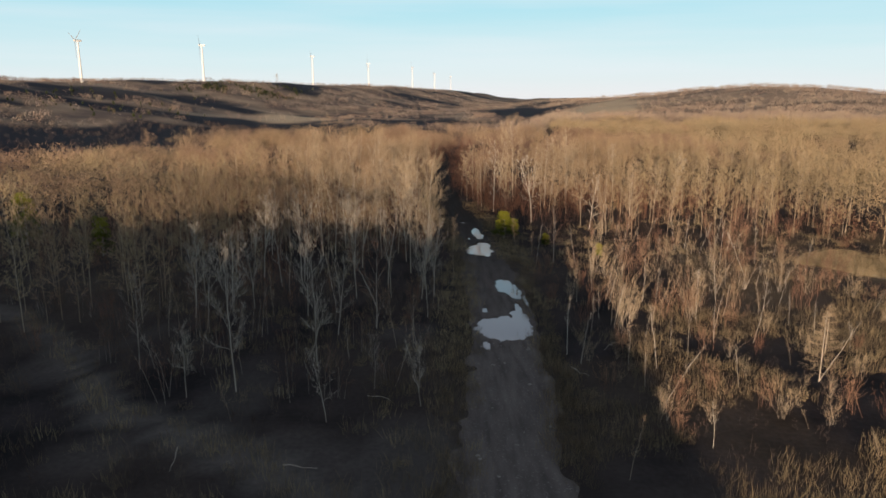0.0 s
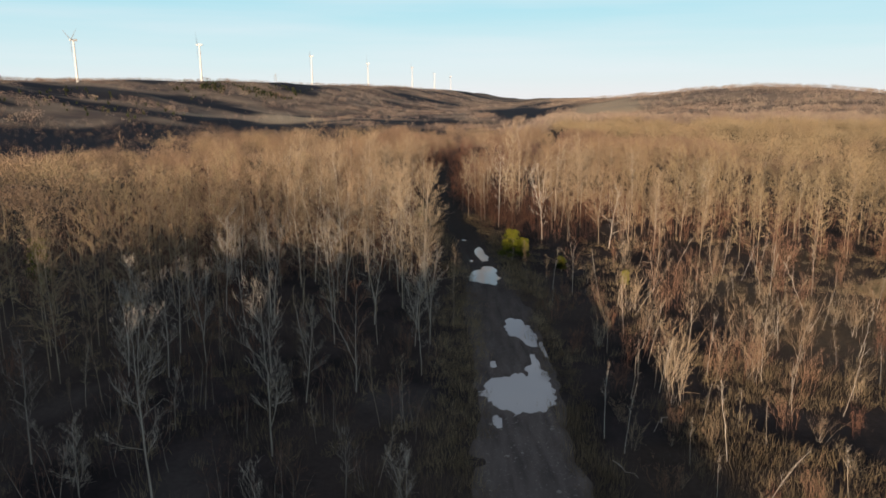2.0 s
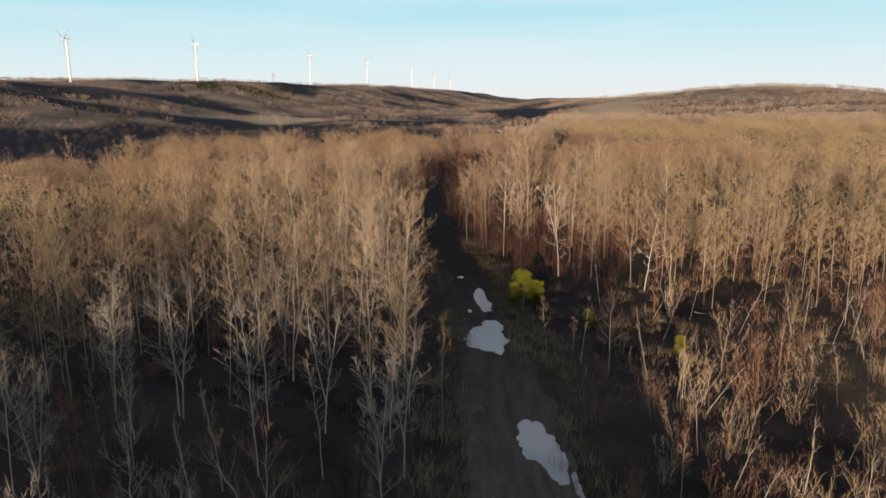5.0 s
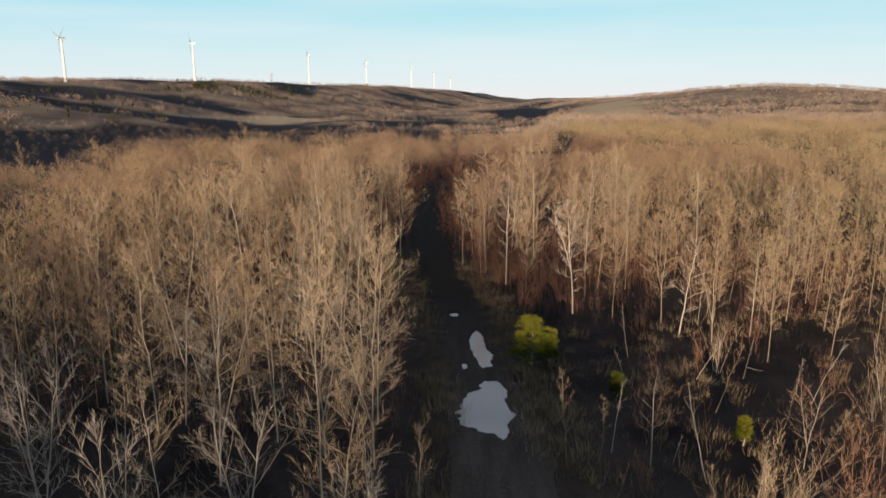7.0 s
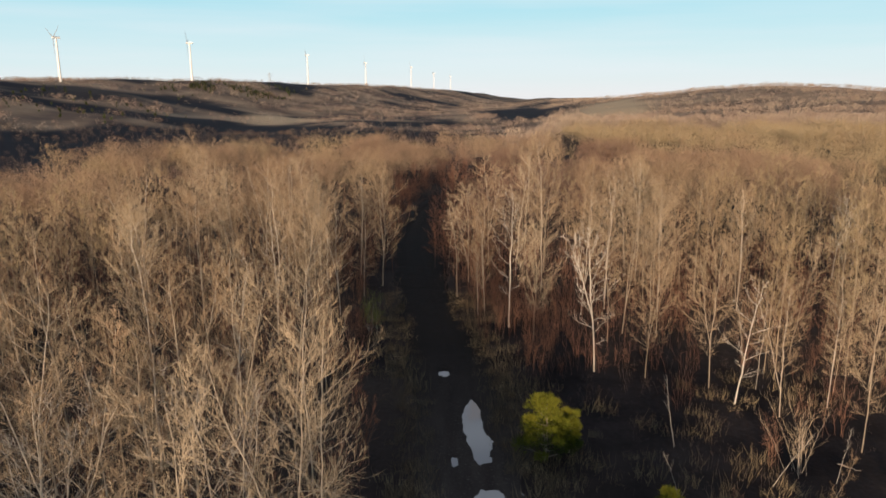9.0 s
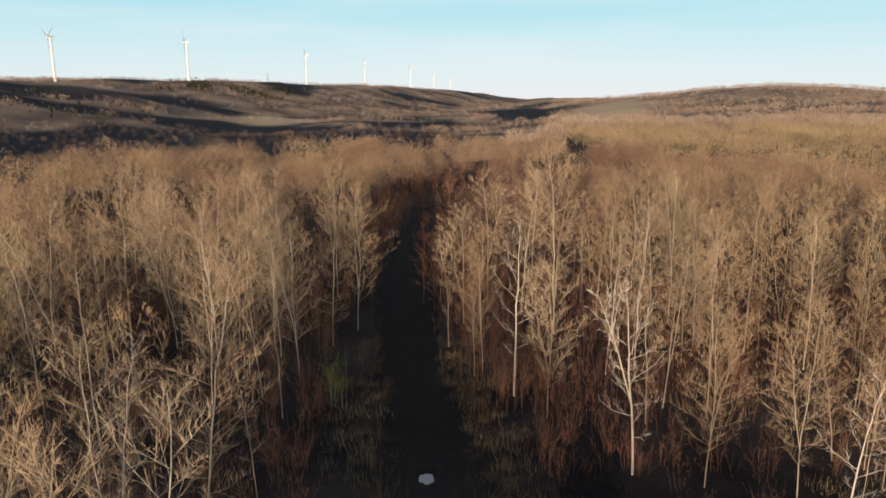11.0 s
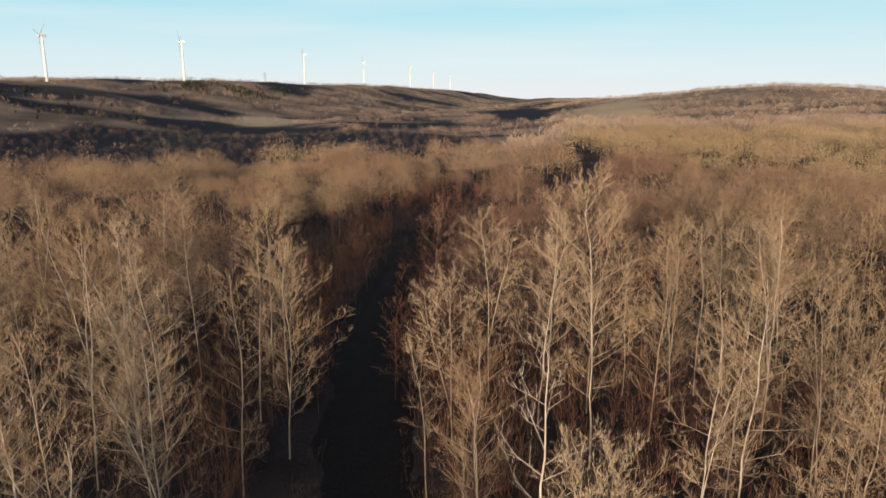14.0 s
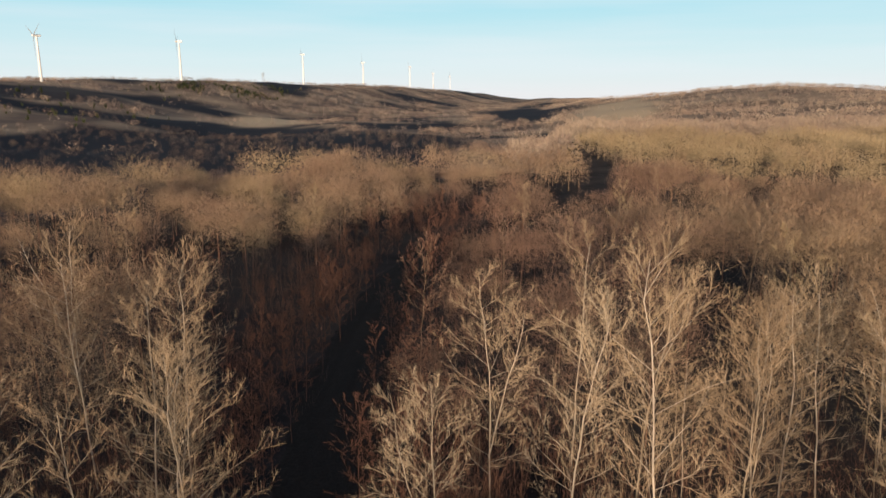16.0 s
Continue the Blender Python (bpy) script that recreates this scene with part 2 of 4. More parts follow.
def straw(x, y):
    """Dead grass: a sunny glade, the old side trail and patches by the track."""
    glade = 1 - step(0.7, 1.15, np.hypot((x - 54) / 11.5, (y - 58) / 4.6) + 0.5 * (vnoise(x, y, 6, 18) - 0.5))
    patch = step(0.56, 0.70, vnoise(x, y, 7, 20)) * step(7, 12, x) * (1 - step(60, 74, y))
    open_side = step(0.42, 0.62, vnoise(x, y, 8, 26)) * step(24, 32, x) * step(40, 50, y) * (1 - step(70, 80, y)) * (1 - step(75, 95, x))
    hill_meadow = 1 - step(0.6, 1.2, np.hypot((x + 232) / 62, (y - 835) / 95) + 0.6 * (vnoise(x, y, 30, 29) - 0.5))
    meadow = 1 - step(0.6, 1.2, np.hypot((x - 0.30 * y) / (0.085 * y), (y - 900) / 330) + 0.5 * (vnoise(x, y, 40, 24) - 0.5))
    return np.clip(np.maximum.reduce([glade, meadow, hill_meadow, 0.08 * patch * (y < 36), 0.28 * open_side]), 0, 1)


TRAIL_X = [-48, -36, -33, -28, -23, -17, -12, -6.7, 0, 3]
TRAIL_Y = [47, 41, 38.5, 34, 29, 26.3, 24.6, 21.6, 18, 15]


def trail(x, y):
    """An old side trail with trodden grey grass, and bare paler patches beside it."""
    d = np.abs(y - np.interp(x, TRAIL_X, TRAIL_Y)) * 1.1 + 1.6 * (vnoise(x, y, 3, 19) - 0.5) + 0.9 * (vnoise(x, y, 1.1, 37) - 0.5)
    way = (1 - step(0.5, 2.1, d)) * (x < 3)
    spot = 0.35 * step(0.60, 0.74, vnoise(x, y, 5.5, 38)) * (x < 0) * (x > -46) * (y < 42)
    verge = 0.5 * (1 - step(0.6, 1.1, np.hypot((x + 1.8) / 3.6, (y - 23) / 6.5) + 0.7 * (vnoise(x, y, 2, 39) - 0.5)))
    return np.clip(np.maximum.reduce([way, spot, verge]), 0, 1)


def link_mesh(name, verts, faces, mat, parent=None, label="", tint=None, smooth=False):
    """One mesh object from arrays of points and of triangles or quads; mat may be a list with face slots in faces[1]."""
    slots = None
    if isinstance(faces, tuple):
        faces, slots = faces
    me = bpy.data.meshes.new(name)
    faces = np.ascontiguousarray(faces, np.int32)
    k = faces.shape[1]
    me.vertices.add(len(verts))
    me.vertices.foreach_set("co", np.ascontiguousarray(verts, np.float32).ravel())
    me.loops.add(faces.size)
    me.loops.foreach_set("vertex_index", faces.ravel())
    me.polygons.add(len(faces))
    me.polygons.foreach_set("loop_start", np.arange(0, faces.size, k, dtype=np.int32))
    me.polygons.foreach_set("loop_total", np.full(len(faces), k, np.int32))
    for mt in (mat if isinstance(mat, list) else [mat]):
        me.materials.append(mt)
    if slots is not None:
        me.polygons.foreach_set("material_index", np.ascontiguousarray(slots, np.int32))
    me.polygons.foreach_set("use_smooth", np.full(len(faces), smooth))
    if tint is not None:
        at = me.attributes.new("tint", "FLOAT", "POINT")
        at.data.foreach_set("value", np.ascontiguousarray(tint, np.float32))
    me.update(calc_edges=True)
    ob = new(name, me)
    if parent is not None:
        ob.parent = parent
    if label:
        ob["label"] = label
    return ob


def grid_faces(nu, nv):
    i = np.arange(nu * nv).reshape(nu, nv)
    return np.stack([i[:-1, :-1], i[1:, :-1], i[1:, 1:], i[:-1, 1:]], -1).reshape(-1, 4)


def part(name, bm, mat, parent=None, label="", smooth=False):
    me = bpy.data.meshes.new(name)
    bm.to_mesh(me)
    bm.free()
    me.materials.append(mat)
    if smooth:
        me.polygons.foreach_set("use_smooth", np.ones(len(me.polygons), bool))
    ob = new(name, me)
    ob.parent = parent
    if label:
        ob["label"] = label
    return ob


# ------------------------------------------------ ground, track and puddles
def spread(lo, mid_lo, mid_hi, hi, fine_step, n_out):
    inner = np.arange(mid_lo, mid_hi + 0.01, fine_step)
    k = np.linspace(0, 1, n_out + 1)[1:]
    grow = lambda a, b: a + (b - a) * (0.12 * k + 0.88 * k ** 3.2)
    return np.r_[grow(mid_lo, lo)[::-1], inner, grow(mid_hi, hi)]


gx = spread(-4800, -80, 90, 4800, 1.25, 100)
gy = spread(-1500, -40, 180, 4900, 1.25, 120)
GX, GY = np.meshgrid(gx, gy, indexing="ij")
GZ = land(GX, GY)
under = (1 - step(1.3, 2.5, np.abs(off_track(GX, np.clip(GY, -60, 200))))) * (GY > -58) * (GY < 198)
GZ = GZ - 0.45 * under
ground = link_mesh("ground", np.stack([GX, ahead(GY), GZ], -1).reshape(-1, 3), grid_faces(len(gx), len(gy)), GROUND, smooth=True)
for key, field in (("far_shade", far_shade(GX, GY)), ("heath", step(-5, 60, edge(GX, GY))), ("straw", straw(GX, GY)), ("trail", trail(GX, GY))):
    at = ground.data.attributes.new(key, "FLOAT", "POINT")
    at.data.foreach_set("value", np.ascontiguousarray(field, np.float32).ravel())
tagged(ground, "brown leaf litter and dead grass over dark soil", "ground", kind="structure")

# puddles: lobes of x, y, half width, half length and slant
PUDDLES = [[(5.55, 41.0, 2.5, 2.6, 0.0), (7.15, 42.4, 0.95, 2.6, -0.05), (7.35, 45.2, 0.34, 1.4, 0.0)],
           [(6.8, 51.1, 1.15, 2.2, 0.05), (7.4, 49.8, 0.9, 2.0, 0.1)],
           [(4.9, 64.9, 1.85, 2.5, -0.05), (5.6, 66.9, 1.05, 1.5, 0.0), (5.7, 62.8, 0.5, 0.9, 0.0)],
           [(5.0, 74.2, 0.7, 2.3, 0.0), (5.3, 72.3, 0.74, 2.1, 0.12)],
           [(3.65, 37.9, 0.3, 0.75, 0.0)], [(4.1, 44.9, 0.28, 0.6, 0.0)], [(3.76, 70.5, 0.26, 0.55, 0.0)], [(3.2, 79.9, 0.5, 0.45, 0.0)]]
tv = np.arange(-58, 196, 0.22)
tu = np.linspace(-3.9, 3.9, 37)
TU, TV = np.meshgrid(tu, tv, indexing="ij")
TX = track_x(TV) + TU
rut = np.exp(-((np.abs(TU + 0.25) - 0.95) / 0.33) ** 2)
TZ = 0.06 - 0.045 * rut + 0.03 * (vnoise(TX, TV, 1.3, 8) - 0.5) + 0.03 * (vnoise(TX, TV, 0.5, 9) - 0.5)
TZ = TZ - 0.19 * step(2.6, 3.7, np.abs(TU) + 1.6 * (vnoise(TX, TV, 2.6, 4) - 0.5) + 0.9 * (vnoise(TX, TV, 0.8, 5) - 0.5)) + np.maximum(land(TX, TV), -2) * 0.6
for px, py, rx, ry, lean in sum(PUDDLES, []):
    dx, dy = TX - px - lean * (TV - py) * -1.0, TV - py
    q = np.hypot(dx / rx, dy / ry) + 0.30 * (vnoise(TX, TV, 0.8, 11) - 0.5) + 0.30 * (vnoise(TX, TV, 0.35, 12) - 0.5)
    TZ = np.minimum(TZ, 0.09 - 0.22 * (1 - step(0.78, 1.22, q)))
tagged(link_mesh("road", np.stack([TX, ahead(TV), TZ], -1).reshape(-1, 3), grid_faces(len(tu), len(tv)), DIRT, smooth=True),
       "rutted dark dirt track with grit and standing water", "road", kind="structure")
for i, lobes in enumerate(PUDDLES):
    level = -0.045 - 0.004 * i
    px, py = np.mean([q[0] for q in lobes]), np.mean([q[1] for q in lobes])
    k = np.linspace(0, 2 * np.pi, 40, endpoint=False)
    ox = (max(abs(q[0] - px) + 1.3 * q[2] for q in lobes) + 0.1) * np.cos(k)
    oy = (max(abs(q[1] - py) + 1.3 * q[3] for q in lobes) + 0.2) * np.sin(k)
    pv = np.r_[[[px, ahead(py), level]], np.stack([px + ox, ahead(py + oy), np.full(40, level)], -1)]
    pf = np.stack([np.zeros(40, int), 1 + np.arange(40), 1 + (np.arange(40) + 1) % 40], -1)
    tagged(link_mesh("puddle_water", pv, pf, WATER), "still rain puddle in the ruts of the dirt track", "puddle", group="puddles on the track", kind="structure")

# ------------------------------------------------ plants: building blocks


def rods(start, bend, tip, r0, r1):
    """Many thin three-sided branches at once, each with a knee and a pointed tip."""
    d = tip - start
    d = d / np.maximum(np.linalg.norm(d, axis=1, keepdims=True), 1e-6)
    side = np.cross(d, np.where(np.abs(d[:, 2:]) > 0.9, [[1.0, 0, 0]], [[0, 0, 1.0]]))
    side = side / np.maximum(np.linalg.norm(side, axis=1, keepdims=True), 1e-6)
    other = np.cross(d, side)
    pts = []
    for c, r in ((start, r0), (bend, r1)):
        for k in range(3):
            a = 2.0944 * k
            pts.append(c + (side * math.cos(a) + other * math.sin(a)) * r[:, None])
    pts.append(tip)
    v = np.stack(pts, 1)
    f = np.array([[0, 1, 4], [0, 4, 3], [1, 2, 5], [1, 5, 4], [2, 0, 3], [2, 3, 5], [3, 4, 6], [4, 5, 6], [5, 3, 6]])
    return v.reshape(-1, 3), (f[None] + 7 * np.arange(len(start))[:, None, None]).reshape(-1, 3)


def cones(start, tip, r):
    """Many thin pointed three-sided branches at once."""
    d = unit(tip - start)
    side = unit(np.cross(d, np.where(np.abs(d[:, 2:]) > 0.9, [[1.0, 0, 0]], [[0, 0, 1.0]])))
    other = np.cross(d, side)
    ring = [start + (side * math.cos(2.0944 * k) + other * math.sin(2.0944 * k)) * r[:, None] for k in range(3)]
    v = np.stack([*ring, tip], 1).reshape(-1, 3)
    f = np.array([[0, 1, 3], [1, 2, 3], [2, 0, 3]])
    return v, (f[None] + 4 * np.arange(len(start))[:, None, None]).reshape(-1, 3)


def slivers(start, tip, width, g):
    """Many hair-thin twigs, a pointed triangle each."""
    d = tip - start
    s = np.cross(d, g.normal(size=d.shape))
    s = s / np.maximum(np.linalg.norm(s, axis=1, keepdims=True), 1e-6) * width[:, None] * 0.5
    v = np.stack([start - s, start + s, tip], 1).reshape(-1, 3)
    return v, np.arange(len(v)).reshape(-1, 3)


def stem(path, radii, sides):
    """A tapered bent trunk or limb along the points of a path."""
    path, radii = np.asarray(path), np.asarray(radii)
    a = np.linspace(0, 2 * np.pi, sides, endpoint=False)
    ring = np.stack([np.cos(a), np.sin(a), 0 * a], -1)
    v = (path[:, None] + ring[None] * radii[:, None, None]).reshape(-1, 3)
    f = []
    for i in range(len(path) - 1):
        for k in range(sides):
            p, q = i * sides + k, i * sides + (k + 1) % sides
            f += [[p, q, q + sides], [p, q + sides, p + sides]]
    return v, np.array(f)


def joined(pieces):
    vs, fs, at = [], [], 0
    for v, f in pieces:
        vs.append(v)
        fs.append(f + at)
        at += len(v)
    return np.concatenate(vs), np.concatenate(fs)


def unit(v):
    return v / np.maximum(np.linalg.norm(v, axis=-1, keepdims=True), 1e-6)


def tree(seed, height, limbs=26, subs=7, twigs=6, first=0.3, reach=2.8, rise=0.75, lean=0.04, trunk_r=0.075, width=0.012, sides=6, fine=False, fork=0.0):
    """A bare broadleaf tree: (trunk and limbs), (fine crown); points and faces each, base at the origin. fork: height share of a second leader."""
    g = np.random.default_rng(seed)
    k = np.linspace(0, 1, 12)
    lx, ly = g.normal(0, lean, 2) * height
    wob = np.cumsum(g.normal(0, 0.010 * height, (12, 2)), 0) * k[:, None]
    path = np.stack([lx * k ** 1.5 + wob[:, 0], ly * k ** 1.5 + wob[:, 1], height * k], -1)
    path[0, 2] = -0.15
    trunk = stem(path, trunk_r * (1 - k) ** 0.85 + 0.007, sides)
    at = lambda h: np.stack([np.interp(h, k, path[:, c]) for c in range(3)], -1)
    u = (np.arange(limbs) + g.random(limbs)) / limbs
    h = first + (0.98 - first) * u
    az = np.arange(limbs) * 2.4 + g.normal(0, 0.6, limbs)
    ln = reach * (0.30 + 0.72 * np.sin(np.pi * (0.14 + 0.80 * u))) * g.uniform(0.5, 1.2, limbs)
    out = np.stack([np.cos(az), np.sin(az), 0 * az], -1)
    up = np.array([0, 0, 1.0])
    el = rise * g.uniform(0.6, 1.25, limbs) + 0.38 * u
    d0 = out * np.cos(el)[:, None] + up * np.sin(el)[:, None]
    el1 = np.minimum(el + g.uniform(0.02, 0.45, limbs), 1.4)
    d1 = unit(out * np.cos(el1)[:, None] + up * np.sin(el1)[:, None] + g.normal(0, 0.16, (limbs, 3)))
    p0 = at(h)
    p1 = p0 + d0 * (ln * 0.5)[:, None]
    p2 = p1 + d1 * (ln * 0.55)[:, None]
    r = np.clip(0.44 * trunk_r * (1.15 - h) ** 0.5, 0.009, 0.05) * (0.55 + 0.5 * ln / reach)
    trunk = joined([trunk, rods(p0, p1, p2, r, r * 0.6)])
    # side branches, shorter towards the limb's tip
    n = limbs * subs
    own = np.repeat(np.arange(limbs), subs)
    s = np.tile((np.arange(subs) + 0.5) / subs, limbs) * 0.84 + 0.13 + g.normal(0, 0.04, n)
    lo = s < 0.5
    q0 = np.where(lo[:, None], p0[own] + (p1 - p0)[own] * (s * 2)[:, None], p1[own] + (p2 - p1)[own] * (s * 2 - 1)[:, None])
    along = np.where(lo[:, None], d0[own], d1[own])
    across = unit(np.cross(along, g.normal(0, 1, (n, 3))))
    d = unit(along * 0.66 + across * 0.70 + up * 0.26)
    sl = ln[own] * (1.04 - s) * g.uniform(0.22, 0.72, n) + 0.16
    q1 = q0 + d * (sl * 0.5)[:, None]
    d2 = unit(d + g.normal(0, 0.22, (n, 3)) + up * 0.30)
    q2 = q1 + d2 * (sl * 0.55)[:, None]
    rs = np.full(n, 0.0075) * g.uniform(0.6, 1.25, n)
    crown = [slivers(q0, q2, rs * 3, g) if fine else cones(q0, q2, rs * 1.15)]
    # twigs on the side branches
    n2 = n * twigs
    own = np.repeat(np.arange(n), twigs)
    s = g.uniform(0.1, 1.0, n2)
    t0 = q0[own] + (q2 - q0)[own] * s[:, None]
    d = unit(d2[own] + 0.85 * unit(g.normal(0, 1, (n2, 3))) + up * 0.30)
    tl = (0.16 + 0.46 * sl[own] * (1.15 - s)) * g.uniform(0.35, 1.35, n2)
    crown.append(slivers(t0, t0 + d * tl[:, None], width * g.uniform(0.7, 1.3, n2), g))
    # spurs straight on the limbs and the leader
    n3 = limbs * 9
    own = np.repeat(np.arange(limbs), 9)
    s = g.uniform(0.15, 1.0, n3)[:, None]
    t0 = p0[own] + (p1 - p0)[own] * np.minimum(2 * s, 1) + (p2 - p1)[own] * np.maximum(2 * s - 1, 0)
    d = unit(d1[own] * 0.7 + 0.8 * unit(g.normal(0, 1, (n3, 3))) + up * 0.3)
    crown.append(slivers(t0, t0 + d * g.uniform(0.12, 0.5, (n3, 1)), np.full(n3, width), g))
    crown = joined(crown)
    if fork:
        (tv2, tf2), (cv2, cf2) = tree(seed + 900, height * (0.94 - fork), max(limbs * 2 // 3, 5), subs, twigs, max(first - 0.1, 0.15), reach * 0.8, rise, lean, trunk_r * 0.72, width, sides, fine)
        turn, tilt = g.uniform(0, 6.283), g.uniform(0.22, 0.38)
        m = np.array(Matrix.Rotation(turn, 3, "Z") @ Matrix.Rotation(tilt, 3, "X"))
        base = at(np.array([fork]))[0]
        trunk = joined([trunk, (tv2 @ m.T + base, tf2)])
        crown = joined([crown, (cv2 @ m.T + base, cf2)])
    return trunk, crown


def thicket(seed, height, stems=9, per=8, splay=0.25, width=0.02, base=0.35):
    """A many-stemmed bare shrub: its stems, and its twigs."""
    g = np.random.default_rng(seed)
    az, tilt = g.uniform(0, 6.283, stems), np.abs(g.normal(0, splay, stems))
    hs = height * g.uniform(0.55, 1.05, stems)
    p0 = np.stack([g.normal(0, base, stems), g.normal(0, base, stems), np.full(stems, -0.1)], -1)
    out = np.stack([np.cos(az), np.sin(az), 0 * az], -1)
    p1 = p0 + out * (hs * 0.5 * np.sin(tilt))[:, None] + np.array([0, 0, 1]) * (hs * 0.5)[:, None]
    p2 = p1 + out * (hs * 0.5 * np.sin(tilt * 1.3))[:, None] + np.array([0, 0, 1]) * (hs * 0.5)[:, None] + g.normal(0, 0.08 * height, (stems, 3))
    r = 0.003 + 0.0018 * hs
    stems_m = rods(p0, p1, p2, r, r * 0.6)
    n = stems * per
    own = np.repeat(np.arange(stems), per)
    s = g.uniform(0.2, 1.0, n)
    lo = s < 0.5
    q = np.where(lo[:, None], p0[own] + (p1 - p0)[own] * (2 * s)[:, None], p1[own] + (p2 - p1)[own] * (2 * s - 1)[:, None])
    d = unit(g.normal(0, 0.45, (n, 3)) + out[own] * 0.2 + np.array([0, 0, 0.95]))
    ln = (hs[own] * (1.1 - 0.8 * s) * g.uniform(0.15, 0.4, n) + 0.1)[:, None]
    t1 = slivers(q, q + d * ln, np.full(n, width), g)
    own2 = np.repeat(np.arange(n), 3)
    s2 = g.uniform(0.2, 0.9, 3 * n)[:, None]
    q2 = q[own2] + (d * ln)[own2] * s2
    e = unit(d[own2] + g.normal(0, 0.5, (3 * n, 3)) + np.array([0, 0, 0.3]))
    t2 = slivers(q2, q2 + e * ln[own2] * 0.5, np.full(3 * n, width * 0.75), g)
    return stems_m, joined([t1, t2])


def tuft(seed, blades, height, spread_r, width):
    g = np.random.default_rng(seed)
    p = np.stack([g.normal(0, spread_r, blades), g.normal(0, spread_r, blades), np.full(blades, -0.05)], -1)
    d = unit(g.normal(0, 0.28, (blades, 3)) + np.array([0, 0, 1.0]))
    return slivers(p, p + d * (height * g.uniform(0.5, 1.1, blades))[:, None], np.full(blades, width), g)


def scatter(name, variants, places, mats, label, category, slots=None, tint=(0, 1), group=""):
    """One object of many plants that nobody could count. places: rows of x, y, z, turn, size. variants: lists of (points, faces), one per material."""
    g = np.random.default_rng(len(places))
    vs, fs, sl, tn, at = [], [], [], [], 0
    pick = g.integers(0, len(variants), len(places))
    shade = tint[0] + (tint[1] - tint[0]) * np.clip(0.6 * g.random(len(places)) + 0.7 * vnoise(places[:, 0], places[:, 1], 16, 33) - 0.15, 0, 1)
    for vi, pieces in enumerate(variants):
        rows = places[pick == vi]
        if not len(rows):
            continue
        c, s = np.cos(rows[:, 3]), np.sin(rows[:, 3])
        for mi, (v, f) in enumerate(pieces):
            size = rows[:, 4, None]
            w = np.stack([(c[:, None] * v[:, 0] - s[:, None] * v[:, 1]) * size, (s[:, None] * v[:, 0] + c[:, None] * v[:, 1]) * size, v[None, :, 2] * size], -1)
            w = w + np.column_stack([rows[:, 0], ahead(rows[:, 1]), rows[:, 2]])[:, None]
            vs.append(w.reshape(-1, 3).astype(np.float32))
            fs.append((f[None] + (at + len(v) * np.arange(len(rows)))[:, None, None]).reshape(-1, 3))
            sl.append(np.full(len(f) * len(rows), mi))
            tn.append(np.repeat(shade[pick == vi], len(v)))
            at += len(v) * len(rows)
    ob = link_mesh(name, np.concatenate(vs), (np.concatenate(fs), np.concatenate(sl)), list(mats), tint=np.concatenate(tn))
    return tagged(ob, label, category, group, "stuff")


def spots(x0, x1, y0, y1, gap, seed):
    """Evenly strewn places at about that gap."""
    g = np.random.default_rng(seed)
    nx, ny = int((x1 - x0) / gap), int((y1 - y0) / gap)
    i, j = np.meshgrid(np.arange(nx), np.arange(ny), indexing="ij")
    x = x0 + (i + g.uniform(0.05, 0.95, i.shape)) * gap
    y = y0 + (j + g.uniform(0.05, 0.95, j.shape)) * gap
    return np.stack([x.ravel(), y.ravel()], -1)


def rows_at(p, seed, lo, hi, sink=0.0):
    g = np.random.default_rng(seed)
    return np.column_stack([p, land(p[:, 0], p[:, 1]) - sink, g.uniform(0, 6.283, len(p)), g.uniform(lo, hi, len(p))])


def wooded(x, y):
    """How thick the wood stands, 0 to 1."""
    d = off_track(x, np.clip(y, -60, 198))
    on = np.abs(d) > np.where(d < 0, np.interp(y, [60, 72, 88, 98, 140, 156], [4.6, 6.2, 6.2, 4.6, 5.4, 7.0]), np.interp(y, [86, 98, 140, 156], [4.6, 4.4, 5.4, 7.0]))
    side_gap = np.abs((x - 28) * 0.94 - (y - 164) * 0.34) < 3.2 - 2.0 * step(12, 18, np.abs(y - 164))
    left = (d < 0) * step(34, 50, y - 0.12 * (x + 10) ) * (x > -120)
    right = (d > 0) * step(74, 84, y + np.interp(x, [0, 12, 25, 36, 52], [-6, -1, 8, 11, 14]))
    cut = (d < -4) & (y > np.where(x > -13, 106.0, 120.0)) & (y < 137 + 6 * vnoise(x, y, 8, 35) + 0.12 * x) & (x > -60)
    keep = 1 - step(-14, 8, edge(x, y))
    return np.where(on & ~cut & ~(side_gap & (np.abs(y - 164) < 18)), np.maximum(left, right) * keep, 0)


# ------------------------------------------------ the wood: single trees near the track
ASPENS = [tree(100 + i, 10.0, limbs=24 + (i % 3) * 4, subs=10, twigs=11, first=0.14 + 0.05 * (i % 4), reach=2.7 + 0.25 * (i % 3), rise=0.40 + 0.1 * (i % 3), trunk_r=0.032, width=0.0100, fork=(0.3 if i % 4 == 1 else 0.2 if i % 4 == 3 else 0.0)) for i in range(10)]
SLIM = [tree(200 + i, 9.0, limbs=16, subs=6, twigs=6, first=0.30, reach=1.5, rise=0.8, lean=0.07, trunk_r=0.021, width=0.010) for i in range(6)]
BIRCHES = [tree(300 + i, 9.5, limbs=17, subs=5, twigs=4, first=0.20, reach=2.5, rise=0.5, lean=0.03, trunk_r=0.052, width=0.012, fork=(0.38 if i % 2 else 0.0)) for i in range(4)]
OPEN = [tree(350 + i, 7.0, limbs=14, subs=8, twigs=7, first=0.28, reach=2.6, rise=0.7, lean=0.07, trunk_r=0.036, width=0.009, fork=(0.25 if i % 2 else 0.0)) for i in range(5)]
